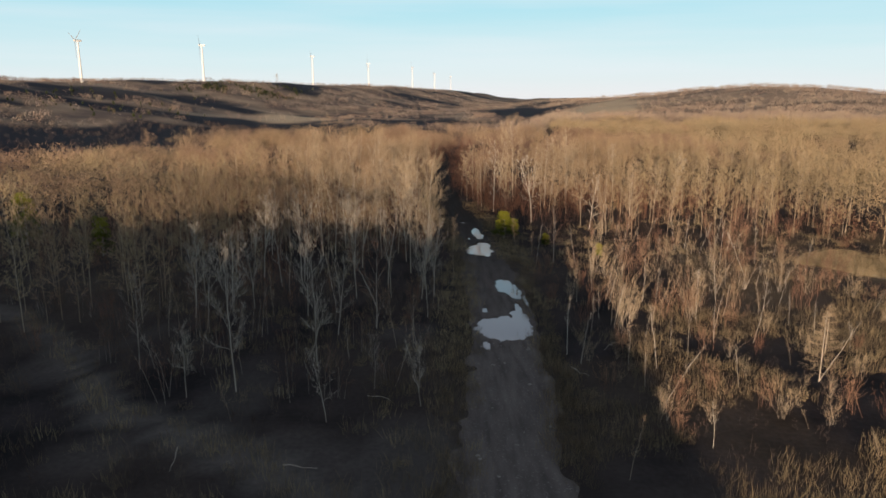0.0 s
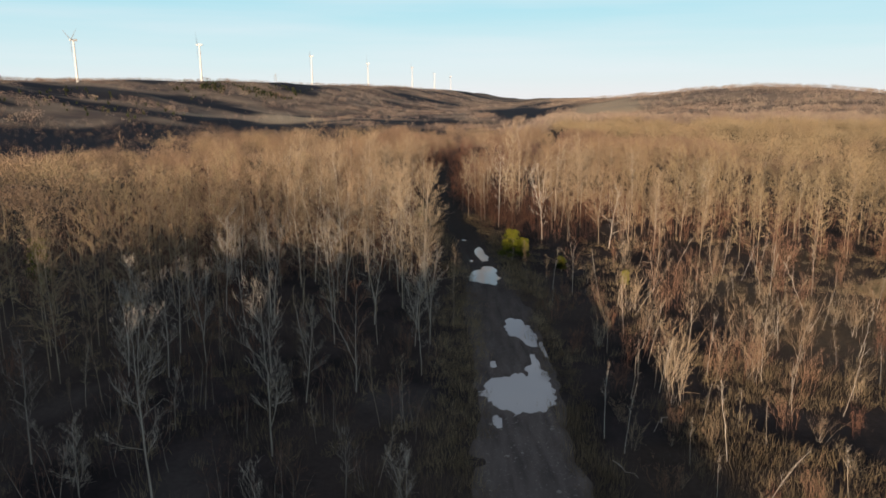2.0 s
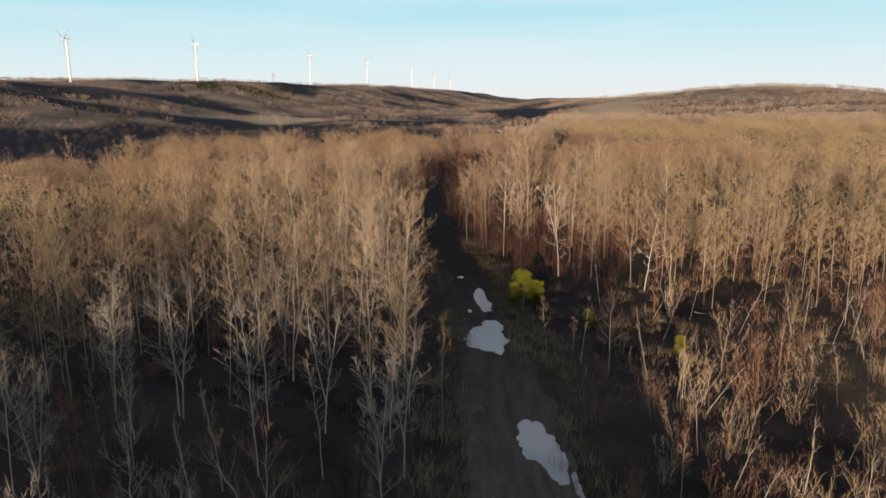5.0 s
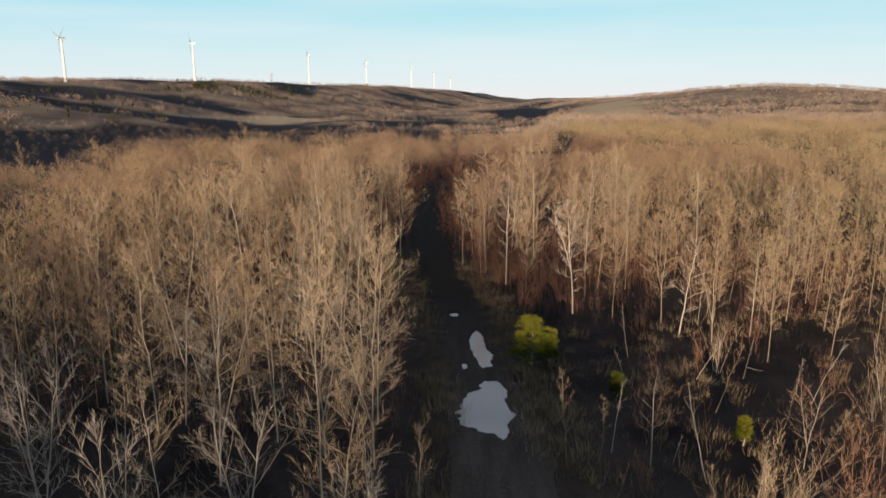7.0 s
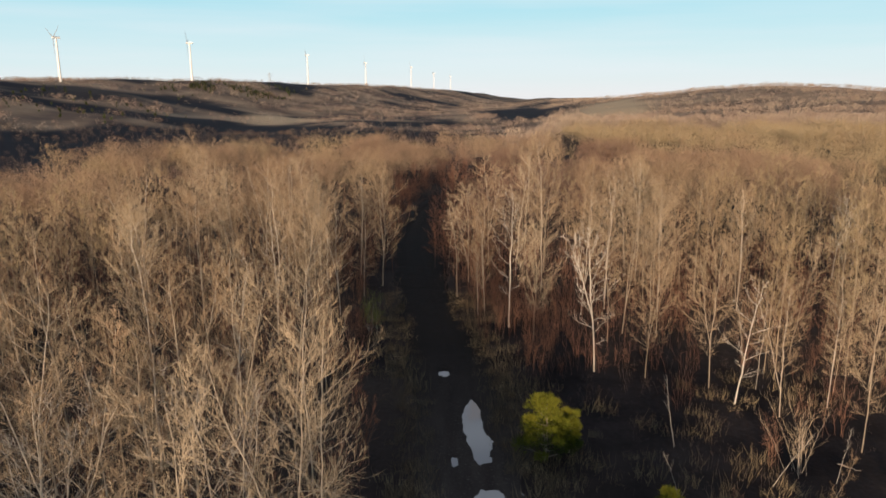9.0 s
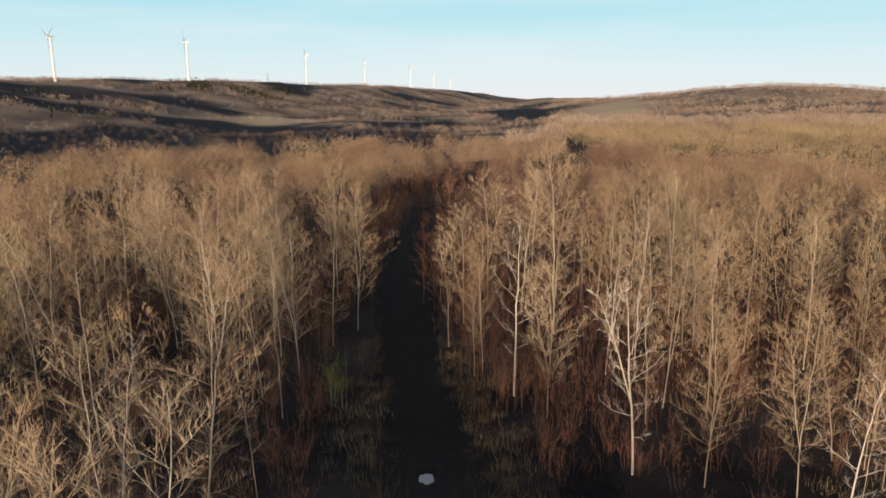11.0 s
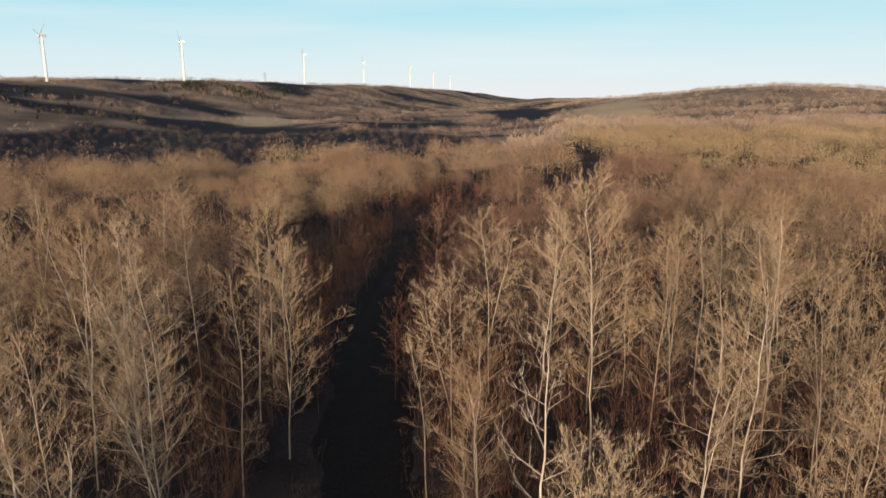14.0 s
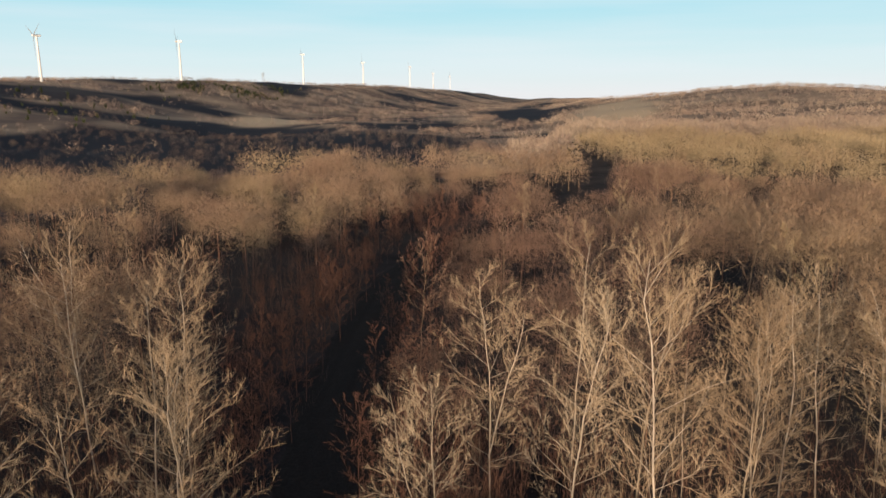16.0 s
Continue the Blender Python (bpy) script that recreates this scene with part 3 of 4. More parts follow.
DEAD = [tree(380 + i, 5.0, limbs=6, subs=3, twigs=2, first=0.5, reach=0.8, rise=0.9, lean=0.14, trunk_r=0.014, width=0.007) for i in range(5)]
KINDS = {"dead_stem": (DEAD, 5.0, WHITE[0], GREY[0], "thin pale leaning dead stem among the brush"),
         "aspen_tree": (ASPENS, 10.0, BARK[0], TWIG[0], "bare aspen with pale beige trunk and upswept fine twigs"),
         "slim_tree": (SLIM, 9.0, BARK[0], TWIG[0], "slender bare young tree with a pale stem"),
         "birch_tree": (BIRCHES, 9.5, WHITE[0], WHITE[0], "bare white-barked birch with open branches"),
         "grey_tree": (OPEN, 7.0, GREY[0], GREY[0], "bare grey young tree with a spreading open crown"),
         "rust_sapling": (OPEN, 7.0, GREY[0], RUST[0], "young tree with rust-red twig tips beside the track")}
near_made = {}


def near_tree(kind, vi, x, y, turn, height, lean_x=0.0, lean_y=0.0):
    variants, full, bark, twig, label = KINDS[kind]
    vi = vi % len(variants)
    m = pose(x, ahead(y), float(land(x, y)), lean_x, lean_y, math.degrees(turn)) @ Matrix.Scale(height / full, 4)
    if (kind, vi) not in near_made:
        root = tagged(new(kind), label, "tree", "bare trees of the wood")
        (tv_, tf_), (cv_, cf_) = variants[vi]
        link_mesh("trunk", tv_, tf_, bark, root, smooth=True)
        link_mesh("crown", cv_, cf_, twig, root)
        near_made[kind, vi] = root
        root.matrix_basis = m
        return root
    ob = copy_thing(near_made[kind, vi], Matrix.Identity(4))
    ob.matrix_basis = m
    return ob


# trees that stand out: kind, x, y, height in metres
KNOWN = [("birch_tree", 14.5, 80.2, 11.0), ("birch_tree", 9.0, 87.6, 11.9), ("aspen_tree", 13.6, 96.8, 15.4), ("aspen_tree", 20.4, 102.3, 12.4),
         ("aspen_tree", 24.4, 98.9, 13.8), ("aspen_tree", 18.1, 99.8, 12.6), ("aspen_tree", 11.4, 100.6, 12.9), ("aspen_tree", 8.6, 104.2, 12.6),
         ("aspen_tree", -3.4, 97.8, 12.2), ("slim_tree", 6.6, 96.0, 6.6), ("aspen_tree", 7.1, 91.0, 10.4), ("slim_tree", 4.6, 94.5, 9.2), ("slim_tree", 3.8, 104.0, 7.4), ("aspen_tree", 6.0, 99.0, 10.4), ("slim_tree", 6.4, 90.2, 7.0), ("aspen_tree", 10.8, 85.2, 9.8), ("aspen_tree", 21.5, 86.0, 12.2), ("aspen_tree", 16.2, 90.5, 11.0),
         ("aspen_tree", -5.0, 95.0, 12.0), ("aspen_tree", -20.3, 98.2, 12.6), ("aspen_tree", -11.1, 86.1, 13.6), ("aspen_tree", -10.9, 98.6, 13.4),
         ("aspen_tree", -6.3, 101.3, 12.9), ("aspen_tree", -14.6, 91.6, 12.4), ("aspen_tree", -13.3, 100.0, 13.6), ("aspen_tree", -12.9, 95.4, 13.2), ("aspen_tree", -8.8, 93.4, 12.0), ("aspen_tree", -17.6, 94.4, 12.6), ("aspen_tree", -6.6, 90.6, 11.0), ("aspen_tree", -19.4, 88.4, 12.0), ("grey_tree", -9.8, 34.8, 9.6), ("grey_tree", -14.5, 30.7, 9.4),
         ("grey_tree", -22.9, 33.6, 6.8), ("aspen_tree", -9.8, 52.7, 9.4), ("aspen_tree", -34.8, 83.6, 11.6), ("aspen_tree", -21.7, 95.0, 15.6),
         ("birch_tree", 46.1, 97.3, 9.8), ("birch_tree", 47.0, 100.0, 8.8), ("aspen_tree", 31.1, 108.0, 12.6), ("aspen_tree", 28.5, 94.0, 13.0),
         ("aspen_tree", -17.2, 68.3, 14.0), ("aspen_tree", -9.9, 58.4, 12.0), ("aspen_tree", -1.7, 59.4, 12.8), ("aspen_tree", -2.0, 51.3, 10.4),
         ("aspen_tree", -3.8, 56.0, 12.6), ("aspen_tree", -6.0, 64.5, 12.8), ("aspen_tree", -3.6, 68.0, 12.4), ("grey_tree", -18.5, 45.5, 7.8),
         ("rust_sapling", -6.0, 41.5, 7.6), ("rust_sapling", 13.8, 59.6, 6.0), ("rust_sapling", 22.2, 59.3, 5.0), ("slim_tree", 9.1, 59.9, 5.6),
         ("aspen_tree", -19.5, 115.5, 12.5), ("aspen_tree", -12.5, 106.5, 13.0)]
g = np.random.default_rng(5)
for kind, x, y, hh in KNOWN:
    near_tree(kind, int(g.integers(20)), x, y, g.uniform(0, 6.28), hh)

cand = np.concatenate([spots(-46, 60, 30, 110, 3.9, 11), spots(-46, -13, 110, 120, 3.9, 18), spots(-40, 2, 34, 60, 5.0, 19)])
dens = wooded(cand[:, 0], cand[:, 1])
cand = cand[g.random(len(cand)) < dens * 0.95]
kx, ky = np.array([k[1] for k in KNOWN]), np.array([k[2] for k in KNOWN])
cand = cand[np.min(np.hypot(cand[:, :1] - kx, cand[:, 1:] - ky), 1) > 2.6]
cand = cand[(np.hypot(cand[:, 0] + 54, cand[:, 1] - 62) > 7) & (np.hypot(cand[:, 0] + 42, cand[:, 1] - 58) > 5)]
close = (np.abs(off_track(cand[:, 0], cand[:, 1])) < 30) & (cand[:, 1] < 118)
thin = np.where((cand[:, 0] < 0) & (cand[:, 1] > 76), np.where(cand[:, 1] < 86, 0.30, 0.42), 1.0)
dd = off_track(cand[:, 0], cand[:, 1])
thin = np.where((dd > 0) & (cand[:, 1] > 94), 0.45, thin)
thin = np.where((dd > 0) & (dd < 9.5) & (cand[:, 1] > 78) & (cand[:, 1] < 94), 0.28, thin)
thin = np.where((dd > 0) & (dd < 7.5) & (cand[:, 1] > 88), 0.12, thin)
thin = np.where((dd > 9.5) & (cand[:, 1] > 84) & (cand[:, 1] <= 94), 0.55, thin)
thin = np.where((cand[:, 0] < 4) & (cand[:, 1] < 62), np.where(cand[:, 1] > 50, 0.58, 0.8), thin)
close_all = close
close = close & (g.random(len(cand)) < thin)
single, rest = cand[close], cand[~close_all]
order = np.argsort(np.abs(off_track(single[:, 0], single[:, 1])) + 0.12 * np.abs(single[:, 1] - 75))
single, more = single[order[:360]], single[order[360:]]
fill = spots(-46, -13, 52, 106, 4.2, 53)
fill = fill[g.random(len(fill)) < 0.5]
shade_fill = spots(-34, -7, 62, 86, 3.6, 58)
fill = np.concatenate([fill, shade_fill[g.random(len(shade_fill)) < 0.55]])
sunny_fill = spots(24, 84, 76, 116, 4.4, 55)
sunny_fill = sunny_fill[g.random(len(sunny_fill)) < 0.7 * wooded(sunny_fill[:, 0], sunny_fill[:, 1])]
rest = np.concatenate([rest, more, fill, sunny_fill])
for x, y in single:
    young = 0.80 + 0.50 * float(step(42, 66, y)) if x < 5 else 1.02 + 0.28 * float(step(82, 94, y))
    q = g.random()
    if x < 4 and y < 62:
        kind = "grey_tree" if q < 0.5 else "slim_tree"
    else:
        kind = "aspen_tree" if q < 0.74 else "slim_tree" if q < 0.93 else "birch_tree"
    hh = {"aspen_tree": g.uniform(8.4, 10.8), "slim_tree": g.uniform(5.0, 9.0), "birch_tree": g.uniform(7, 9), "grey_tree": g.uniform(7.0, 10.0)}[kind]
    near_tree(kind, int(g.integers(20)), x, y, g.uniform(0, 6.28), hh * young, g.normal(0, 2.2), g.normal(0, 2.2))

# ------------------------------------------------ the wood: what lies further off
MID = [tree(400 + i, 10.0, limbs=18, subs=5, twigs=11, first=0.16, reach=2.9, rise=0.6, width=0.025, sides=4, trunk_r=0.024, fine=True) for i in range(6)]
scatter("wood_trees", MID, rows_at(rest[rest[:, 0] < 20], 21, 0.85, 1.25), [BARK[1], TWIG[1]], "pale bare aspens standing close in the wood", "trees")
# straw tone of these trees; the lighter tints also brighten the sunlit side
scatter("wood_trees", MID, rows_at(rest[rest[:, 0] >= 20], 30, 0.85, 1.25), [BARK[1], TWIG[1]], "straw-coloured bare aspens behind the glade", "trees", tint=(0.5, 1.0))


def far_tree(seed, n, width, top=7.6, wide=4.0, deep=3.4, skirt=0.05):
    """A bare tree seen from afar: short trunk, and a soft dome of fine twigs in a few rounded heads."""
    g = np.random.default_rng(seed)
    k = np.linspace(0, 1, 3)
    trunk = stem(np.stack([0.2 * k * g.normal(), 0.2 * k * g.normal(), (top - 1) * k], -1), 0.04 * (1 - k) + 0.012, 3)
    heads = 6
    az = np.arange(heads) * 1.05 + g.normal(0, 0.3, heads)
    off = np.r_[0.1, g.uniform(0.35, 0.62, heads - 1)]
    hc = np.stack([off * wide * np.cos(az), off * wide * np.sin(az), top - 0.45 * deep - 1.5 * off + g.normal(0, 0.35, heads)], -1)
    hr = np.r_[1.0, g.uniform(0.62, 0.9, heads - 1)]
    own = g.integers(0, heads, n)
    w = unit(g.normal(0, 1, (n, 3))) * (g.random(n) ** 0.36)[:, None]
    p = hc[own] + w * [0.56 * wide, 0.56 * wide, 0.62 * deep] * hr[own, None]
    low = g.random(n) < skirt
    p[low, 2] *= g.uniform(0.25, 0.9, low.sum())
    d = unit(w * [0.9, 0.9, 0.6] + g.normal(0, 0.5, (n, 3)) + [0, 0, 0.35])
    return trunk, slivers(p, p + d * g.uniform(0.35, 1.0, n)[:, None], np.full(n, width), g)


def swell(p, seed, lo, hi):
    """Tree sizes that rise and fall over the canopy, so that it heaves in lumps."""
    g = np.random.default_rng(seed)
    k = 0.55 * vnoise(p[:, 0], p[:, 1], 11, seed) + 0.25 * vnoise(p[:, 0], p[:, 1], 27, seed + 1) + 0.2 * g.random(len(p))
    r = rows_at(p, seed, 1, 1)
    r[:, 4] = lo + (hi - lo) * step(0.22, 0.78, k)
    return r


SOFT = [far_tree(520 + i, 2300, 0.021) for i in range(8)]
cand = spots(-78, 85, 104, 190, 5.2, 16)
cand = cand[(cand[:, 1] > 105 + 6 * vnoise(cand[:, 0], cand[:, 1], 9, 34)) & (g.random(len(cand)) < wooded(cand[:, 0], cand[:, 1]) * 0.93)]
red = (np.abs(off_track(cand[:, 0], np.clip(cand[:, 1], -60, 198)) - 10) < 24 * vnoise(cand[:, 0], cand[:, 1], 14, 36) + 4)
scatter("wood_trees", SOFT, swell(cand[red], 26, 0.6, 1.4), [REDTWIG[1], TWIG[1]], "reddish brown twiggy canopy of close young trees", "trees", tint=(0.0, 0.30))
scatter("wood_trees", SOFT, swell(cand[~red], 56, 0.6, 1.4), [REDTWIG[1], TWIG[1]], "soft tan canopy of close bare trees", "trees", tint=(0.15, 0.8))
cand = spots(-75, 85, 108, 182, 12.5, 17)
cand = cand[g.random(len(cand)) < wooded(cand[:, 0], cand[:, 1])]
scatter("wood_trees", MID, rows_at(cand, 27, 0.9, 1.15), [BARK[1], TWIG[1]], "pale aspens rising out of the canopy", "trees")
cand = spots(-30, 45, 100, 165, 2.4, 18)
gap = np.abs(off_track(cand[:, 0], cand[:, 1]))
cand = cand[(gap > 1.7) & (gap < 6.5)]
scatter("wood_trees", MID, rows_at(cand, 29, 0.42, 0.78), [REDTWIG[1], REDTWIG[1]], "reddish young trees crowding the edges of the track", "trees", tint=(0.0, 0.4))
FAR = [far_tree(500 + i, 440, 0.075, skirt=0.22) for i in range(8)]
cand = np.concatenate([spots(-150, 240, 190, 300, 5.3, 12), spots(60, 260, 50, 190, 5.3, 13), spots(-140, -46, 20, 190, 5.3, 14)])
cand = cand[(cand[:, 0] < -78) | (cand[:, 0] > 85) | (cand[:, 1] > 190) | ((cand[:, 1] < 108) & ((cand[:, 0] < -46) | (cand[:, 0] > 60)))]
cand = cand[np.abs(cand[:, 0]) < 0.95 * cand[:, 1] + 22]
cand = cand[(np.hypot(cand[:, 0] + 54, cand[:, 1] - 62) > 8) & (g.random(len(cand)) < wooded(cand[:, 0], cand[:, 1]) * 0.95)]
# open side: straw-toned trees, tinted lighter still as if in fuller sun
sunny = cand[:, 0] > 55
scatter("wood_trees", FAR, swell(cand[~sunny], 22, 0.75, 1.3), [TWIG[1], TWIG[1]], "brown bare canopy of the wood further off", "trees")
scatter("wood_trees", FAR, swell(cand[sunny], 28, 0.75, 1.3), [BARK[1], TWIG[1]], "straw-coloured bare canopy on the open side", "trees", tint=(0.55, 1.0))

# undergrowth of reddish saplings and brush
THICK = [thicket(600 + i, 3.4, stems=9, per=12, width=0.015) for i in range(6)]
cand = spots(-55, 70, 30, 150, 2.3, 15)
cand = cand[(cand[:, 1] < 108)]
dens = wooded(cand[:, 0], cand[:, 1]) * np.where((cand[:, 0] < 2) & (cand[:, 1] < 62), 0.12, np.where((cand[:, 0] > 5) & (cand[:, 1] < 87), 0.45, 0.75))
cand = cand[g.random(len(cand)) < dens]
scatter("undergrowth", THICK, rows_at(cand, 23, 0.7, 1.6), [REDTWIG[1], REDTWIG[1]], "reddish brown saplings and brush under the trees", "undergrowth")

q = np.concatenate([spots(-60, 0, 104, 142, 2.6, 61), spots(-10, 24, 84, 185, 2.0, 62), spots(4, 16, 78, 95, 1.7, 63)])
dq = off_track(q[:, 0], np.clip(q[:, 1], -60, 198))
q = q[((np.abs(dq) > 5.2) & (np.abs(dq) < 9)) | ((dq < -9) & (q[:, 1] > 104))]
q = q[g.random(len(q)) < 0.42]
scatter("undergrowth", THICK, rows_at(q, 64, 0.5, 1.1), [REDTWIG[1], REDTWIG[1]], "reddish saplings along the dark track", "undergrowth")
TALL = [thicket(610 + i, 6.0, stems=5, per=15, splay=0.16, width=0.015, base=0.9) for i in range(5)]
q = spots(-60, 0, 102, 142, 3.1, 65)
q = q[off_track(q[:, 0], q[:, 1]) < -4]
scatter("undergrowth", TALL, rows_at(q, 66, 0.6, 1.3), [REDTWIG[1], REDTWIG[1]], "slim reddish young stems in the clearing", "undergrowth")
q = np.concatenate([spots(-4, 16, 84, 112, 1.9, 75), spots(16, 44, 84, 108, 2.5, 80), spots(-44, -6, 64, 106, 2.9, 81)])
dq = off_track(q[:, 0], q[:, 1])
q = q[(dq > 2.6) | (dq < -6.5)]
scatter("undergrowth", TALL, rows_at(q, 76, 0.6, 1.1), [REDTWIG[1], REDTWIG[1]], "tall reddish saplings between the pale trees", "undergrowth")
q = spots(-46, 1, 17, 52, 2.1, 67)
q = q[(trail(q[:, 0], q[:, 1]) < 0.25) & (off_track(q[:, 0], q[:, 1]) < -3.6) & (g.random(len(q)) < 0.8)]
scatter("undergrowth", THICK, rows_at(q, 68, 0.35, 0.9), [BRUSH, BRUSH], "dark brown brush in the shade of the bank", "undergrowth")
q = spots(-46, 0, 20, 52, 4.6, 69)
q = q[(off_track(q[:, 0], q[:, 1]) < -4.2) & (q[:, 1] > 29) & (trail(q[:, 0], q[:, 1]) < 0.25)]
scatter("undergrowth", TALL, rows_at(q, 70, 0.5, 1.1), [GREY[1], REDTWIG[1]], "slim grey stems in the shade of the bank", "undergrowth")

# ------------------------------------------------ open ground: shrubs, leaning stems, grass
PALE_SHRUB = [thicket(620 + i, 5.0, stems=11, per=12, splay=0.33, base=0.25) for i in range(3)]
RED_SHRUB = [thicket(640 + i, 4.2, stems=13, per=12, splay=0.28, base=0.4) for i in range(3)]
SHRUBS = {"pale_shrub": (PALE_SHRUB, 5.0, BARK[0], TWIG[0], "many-stemmed bare shrub with pale fanned stems"),
          "red_shrub": (RED_SHRUB, 4.2, REDTWIG[0], RUST[0], "dense bare shrub with reddish brown twigs")}
shrub_made = {}


def shrub(kind, vi, x, y, turn, height):
    variants, full, bark, twig, label = SHRUBS[kind]
    vi = vi % len(variants)
    m = pose(x, ahead(y), float(land(x, y)), 0, 0, math.degrees(turn)) @ Matrix.Scale(height / full, 4)
    if (kind, vi) not in shrub_made:
        root = tagged(new(kind), label, "shrub", "shrubs on the open ground")
        link_mesh("trunk", *variants[vi][0], bark, root)
        link_mesh("crown", *variants[vi][1], twig, root)
        shrub_made[kind, vi] = root
        root.matrix_basis = m
        return root
    ob = copy_thing(shrub_made[kind, vi], Matrix.Identity(4))
    ob.matrix_basis = m
    return ob


for kind, x, y, hh in [("pale_shrub", 16.0, 41.5, 5.6), ("pale_shrub", 17.6, 43.2, 5.2), ("red_shrub", 20.3, 43.0, 4.4), ("red_shrub", 22.4, 42.7, 4.8), ("pale_shrub", 24.2, 44.5, 5.6),
                       ("red_shrub", 25.5, 41.0, 4.4), ("pale_shrub", 14.2, 27.6, 3.6), ("pale_shrub", 21.8, 27.7, 3.2), ("red_shrub", 15.8, 29.2, 3.0), ("red_shrub", 26.5, 28.2, 3.4),
                       ("pale_shrub", 18.5, 55.0, 5.5), ("red_shrub", 24.5, 59.0, 4.5), ("pale_shrub", 29.0, 50.0, 5.8), ("red_shrub", 11.6, 31.0, 2.6)]:
    shrub(kind, int(g.integers(20)), x, y, g.uniform(0, 6.28), hh)
cand = spots(9, 62, 24, 78, 3.0, 41)
d = off_track(cand[:, 0], cand[:, 1])
bare = wooded(cand[:, 0], cand[:, 1]) < 0.3
glade = ((cand[:, 0] - 54) / 12) ** 2 + ((cand[:, 1] - 57.5) / 6) ** 2 < 1
thick = np.where((cand[:, 0] > 14) & (cand[:, 1] > 38), 0.52, 0.55) * np.where((cand[:, 0] < 27) & (cand[:, 1] > 58), 0.25, 1.0)
cand = cand[bare & ~glade & (d > 5) & (g.random(len(cand)) < thick)]
for x, y in cand:
    shrub("pale_shrub" if g.random() < 0.6 else "red_shrub", int(g.integers(20)), x, y, g.uniform(0, 6.28), g.uniform(2.4, 5.6) if y > 38 else g.uniform(1.2, 3.0))
# thin pale stems, many of them leaning
cand = spots(8, 60, 22, 76, 3.4, 43)
cand = cand[(wooded(cand[:, 0], cand[:, 1]) < 0.3) & (off_track(cand[:, 0], cand[:, 1]) > 4.5) & (cand[:, 0] < 42) & (g.random(len(cand)) < 0.62)]
for x, y in cand:
    near_tree("slim_tree" if g.random() < 0.25 else "dead_stem", int(g.integers(20)), x, y, g.uniform(0, 6.28), g.uniform(2.0, 5.4), g.normal(0, 8), g.normal(6, 9))
cand = spots(-34, 0, 22, 42, 4.2, 44)
cand = cand[(trail(cand[:, 0], cand[:, 1]) < 0.2) & ((cand[:, 1] > 28) | (g.random(len(cand)) < 0.25))]
for x, y in cand[g.random(len(cand)) < 0.85]:
    near_tree("slim_tree" if g.random() < 0.5 else "grey_tree", int(g.integers(20)), x, y, g.uniform(0, 6.28), g.uniform(2.5, 6.0), g.normal(0, 6), g.normal(0, 6))

# low dark brush and dead grass over the open ground
LOW = [thicket(660 + i, 1.1, stems=7, per=4, splay=0.5, width=0.012, base=0.45) for i in range(5)]
cand = np.concatenate([spots(-50, 60, 16, 85, 2.4, 45), spots(-24, 12, 85, 140, 2.4, 46)])
d = np.abs(off_track(cand[:, 0], cand[:, 1]))
cand = cand[(trail(cand[:, 0], cand[:, 1]) < 0.3) & (d > np.where(cand[:, 1] > 84, 1.9, 3.6)) & (g.random(len(cand)) < np.where(cand[:, 0] > 5, 0.8, 0.7))]
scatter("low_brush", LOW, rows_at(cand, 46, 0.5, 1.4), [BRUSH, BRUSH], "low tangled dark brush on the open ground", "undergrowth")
TUFTS = [[tuft(680 + i, 32, 0.95, 0.36, 0.020)] for i in range(5)]
cand = spots(-40, 64, 16, 95, 0.68, 47)
d = np.abs(off_track(cand[:, 0], cand[:, 1]))
patch = vnoise(cand[:, 0], cand[:, 1], 5, 48)
side = np.where(off_track(cand[:, 0], cand[:, 1]) > 0, np.where(cand[:, 1] < 46, 0.85, 0.16), 0.14) * (cand[:, 1] < 80)
verge = (d < 6.0) * 0.5
dry = straw(cand[:, 0], cand[:, 1])
cand = cand[(d > 1.5 + 1.7 * vnoise(cand[:, 0], cand[:, 1], 4, 54)) & (g.random(len(cand)) < np.maximum((side + verge) * step(0.34, 0.58, patch), np.maximum(dry ** 2, 0.5 * step(0.6, 0.9, trail(cand[:, 0], cand[:, 1])))))]
scatter("dead_grass", TUFTS, rows_at(cand, 49, 0.6, 1.3), [GRASS], "straw-coloured dead grass tufts along the track", "grass", tint=(0.15, 1.0))
cand = spots(-4, 14, 16, 96, 0.5, 77)
d = np.abs(off_track(cand[:, 0], cand[:, 1]))
cand = cand[(d > 1.5 + 1.5 * vnoise(cand[:, 0], cand[:, 1], 3, 78)) & (d < 4.6) & (g.random(len(cand)) < 0.55)]
scatter("dead_grass", TUFTS, rows_at(cand, 79, 0.35, 0.9), [GRASS], "ragged dead grass over the edges of the track", "grass", tint=(0.0, 0.6))

GLADE = [[tuft(690 + i, 26, 0.7, 0.24, 0.03)] for i in range(4)]
cand = spots(34, 72, 46, 68, 0.36, 71)
cand = cand[straw(cand[:, 0], cand[:, 1]) > 0.45]
scatter("dead_grass", GLADE, rows_at(cand, 72, 0.6, 1.2), [GRASS], "tall straw-coloured dead grass in the sunny glade", "grass", tint=(0.75, 1.0))

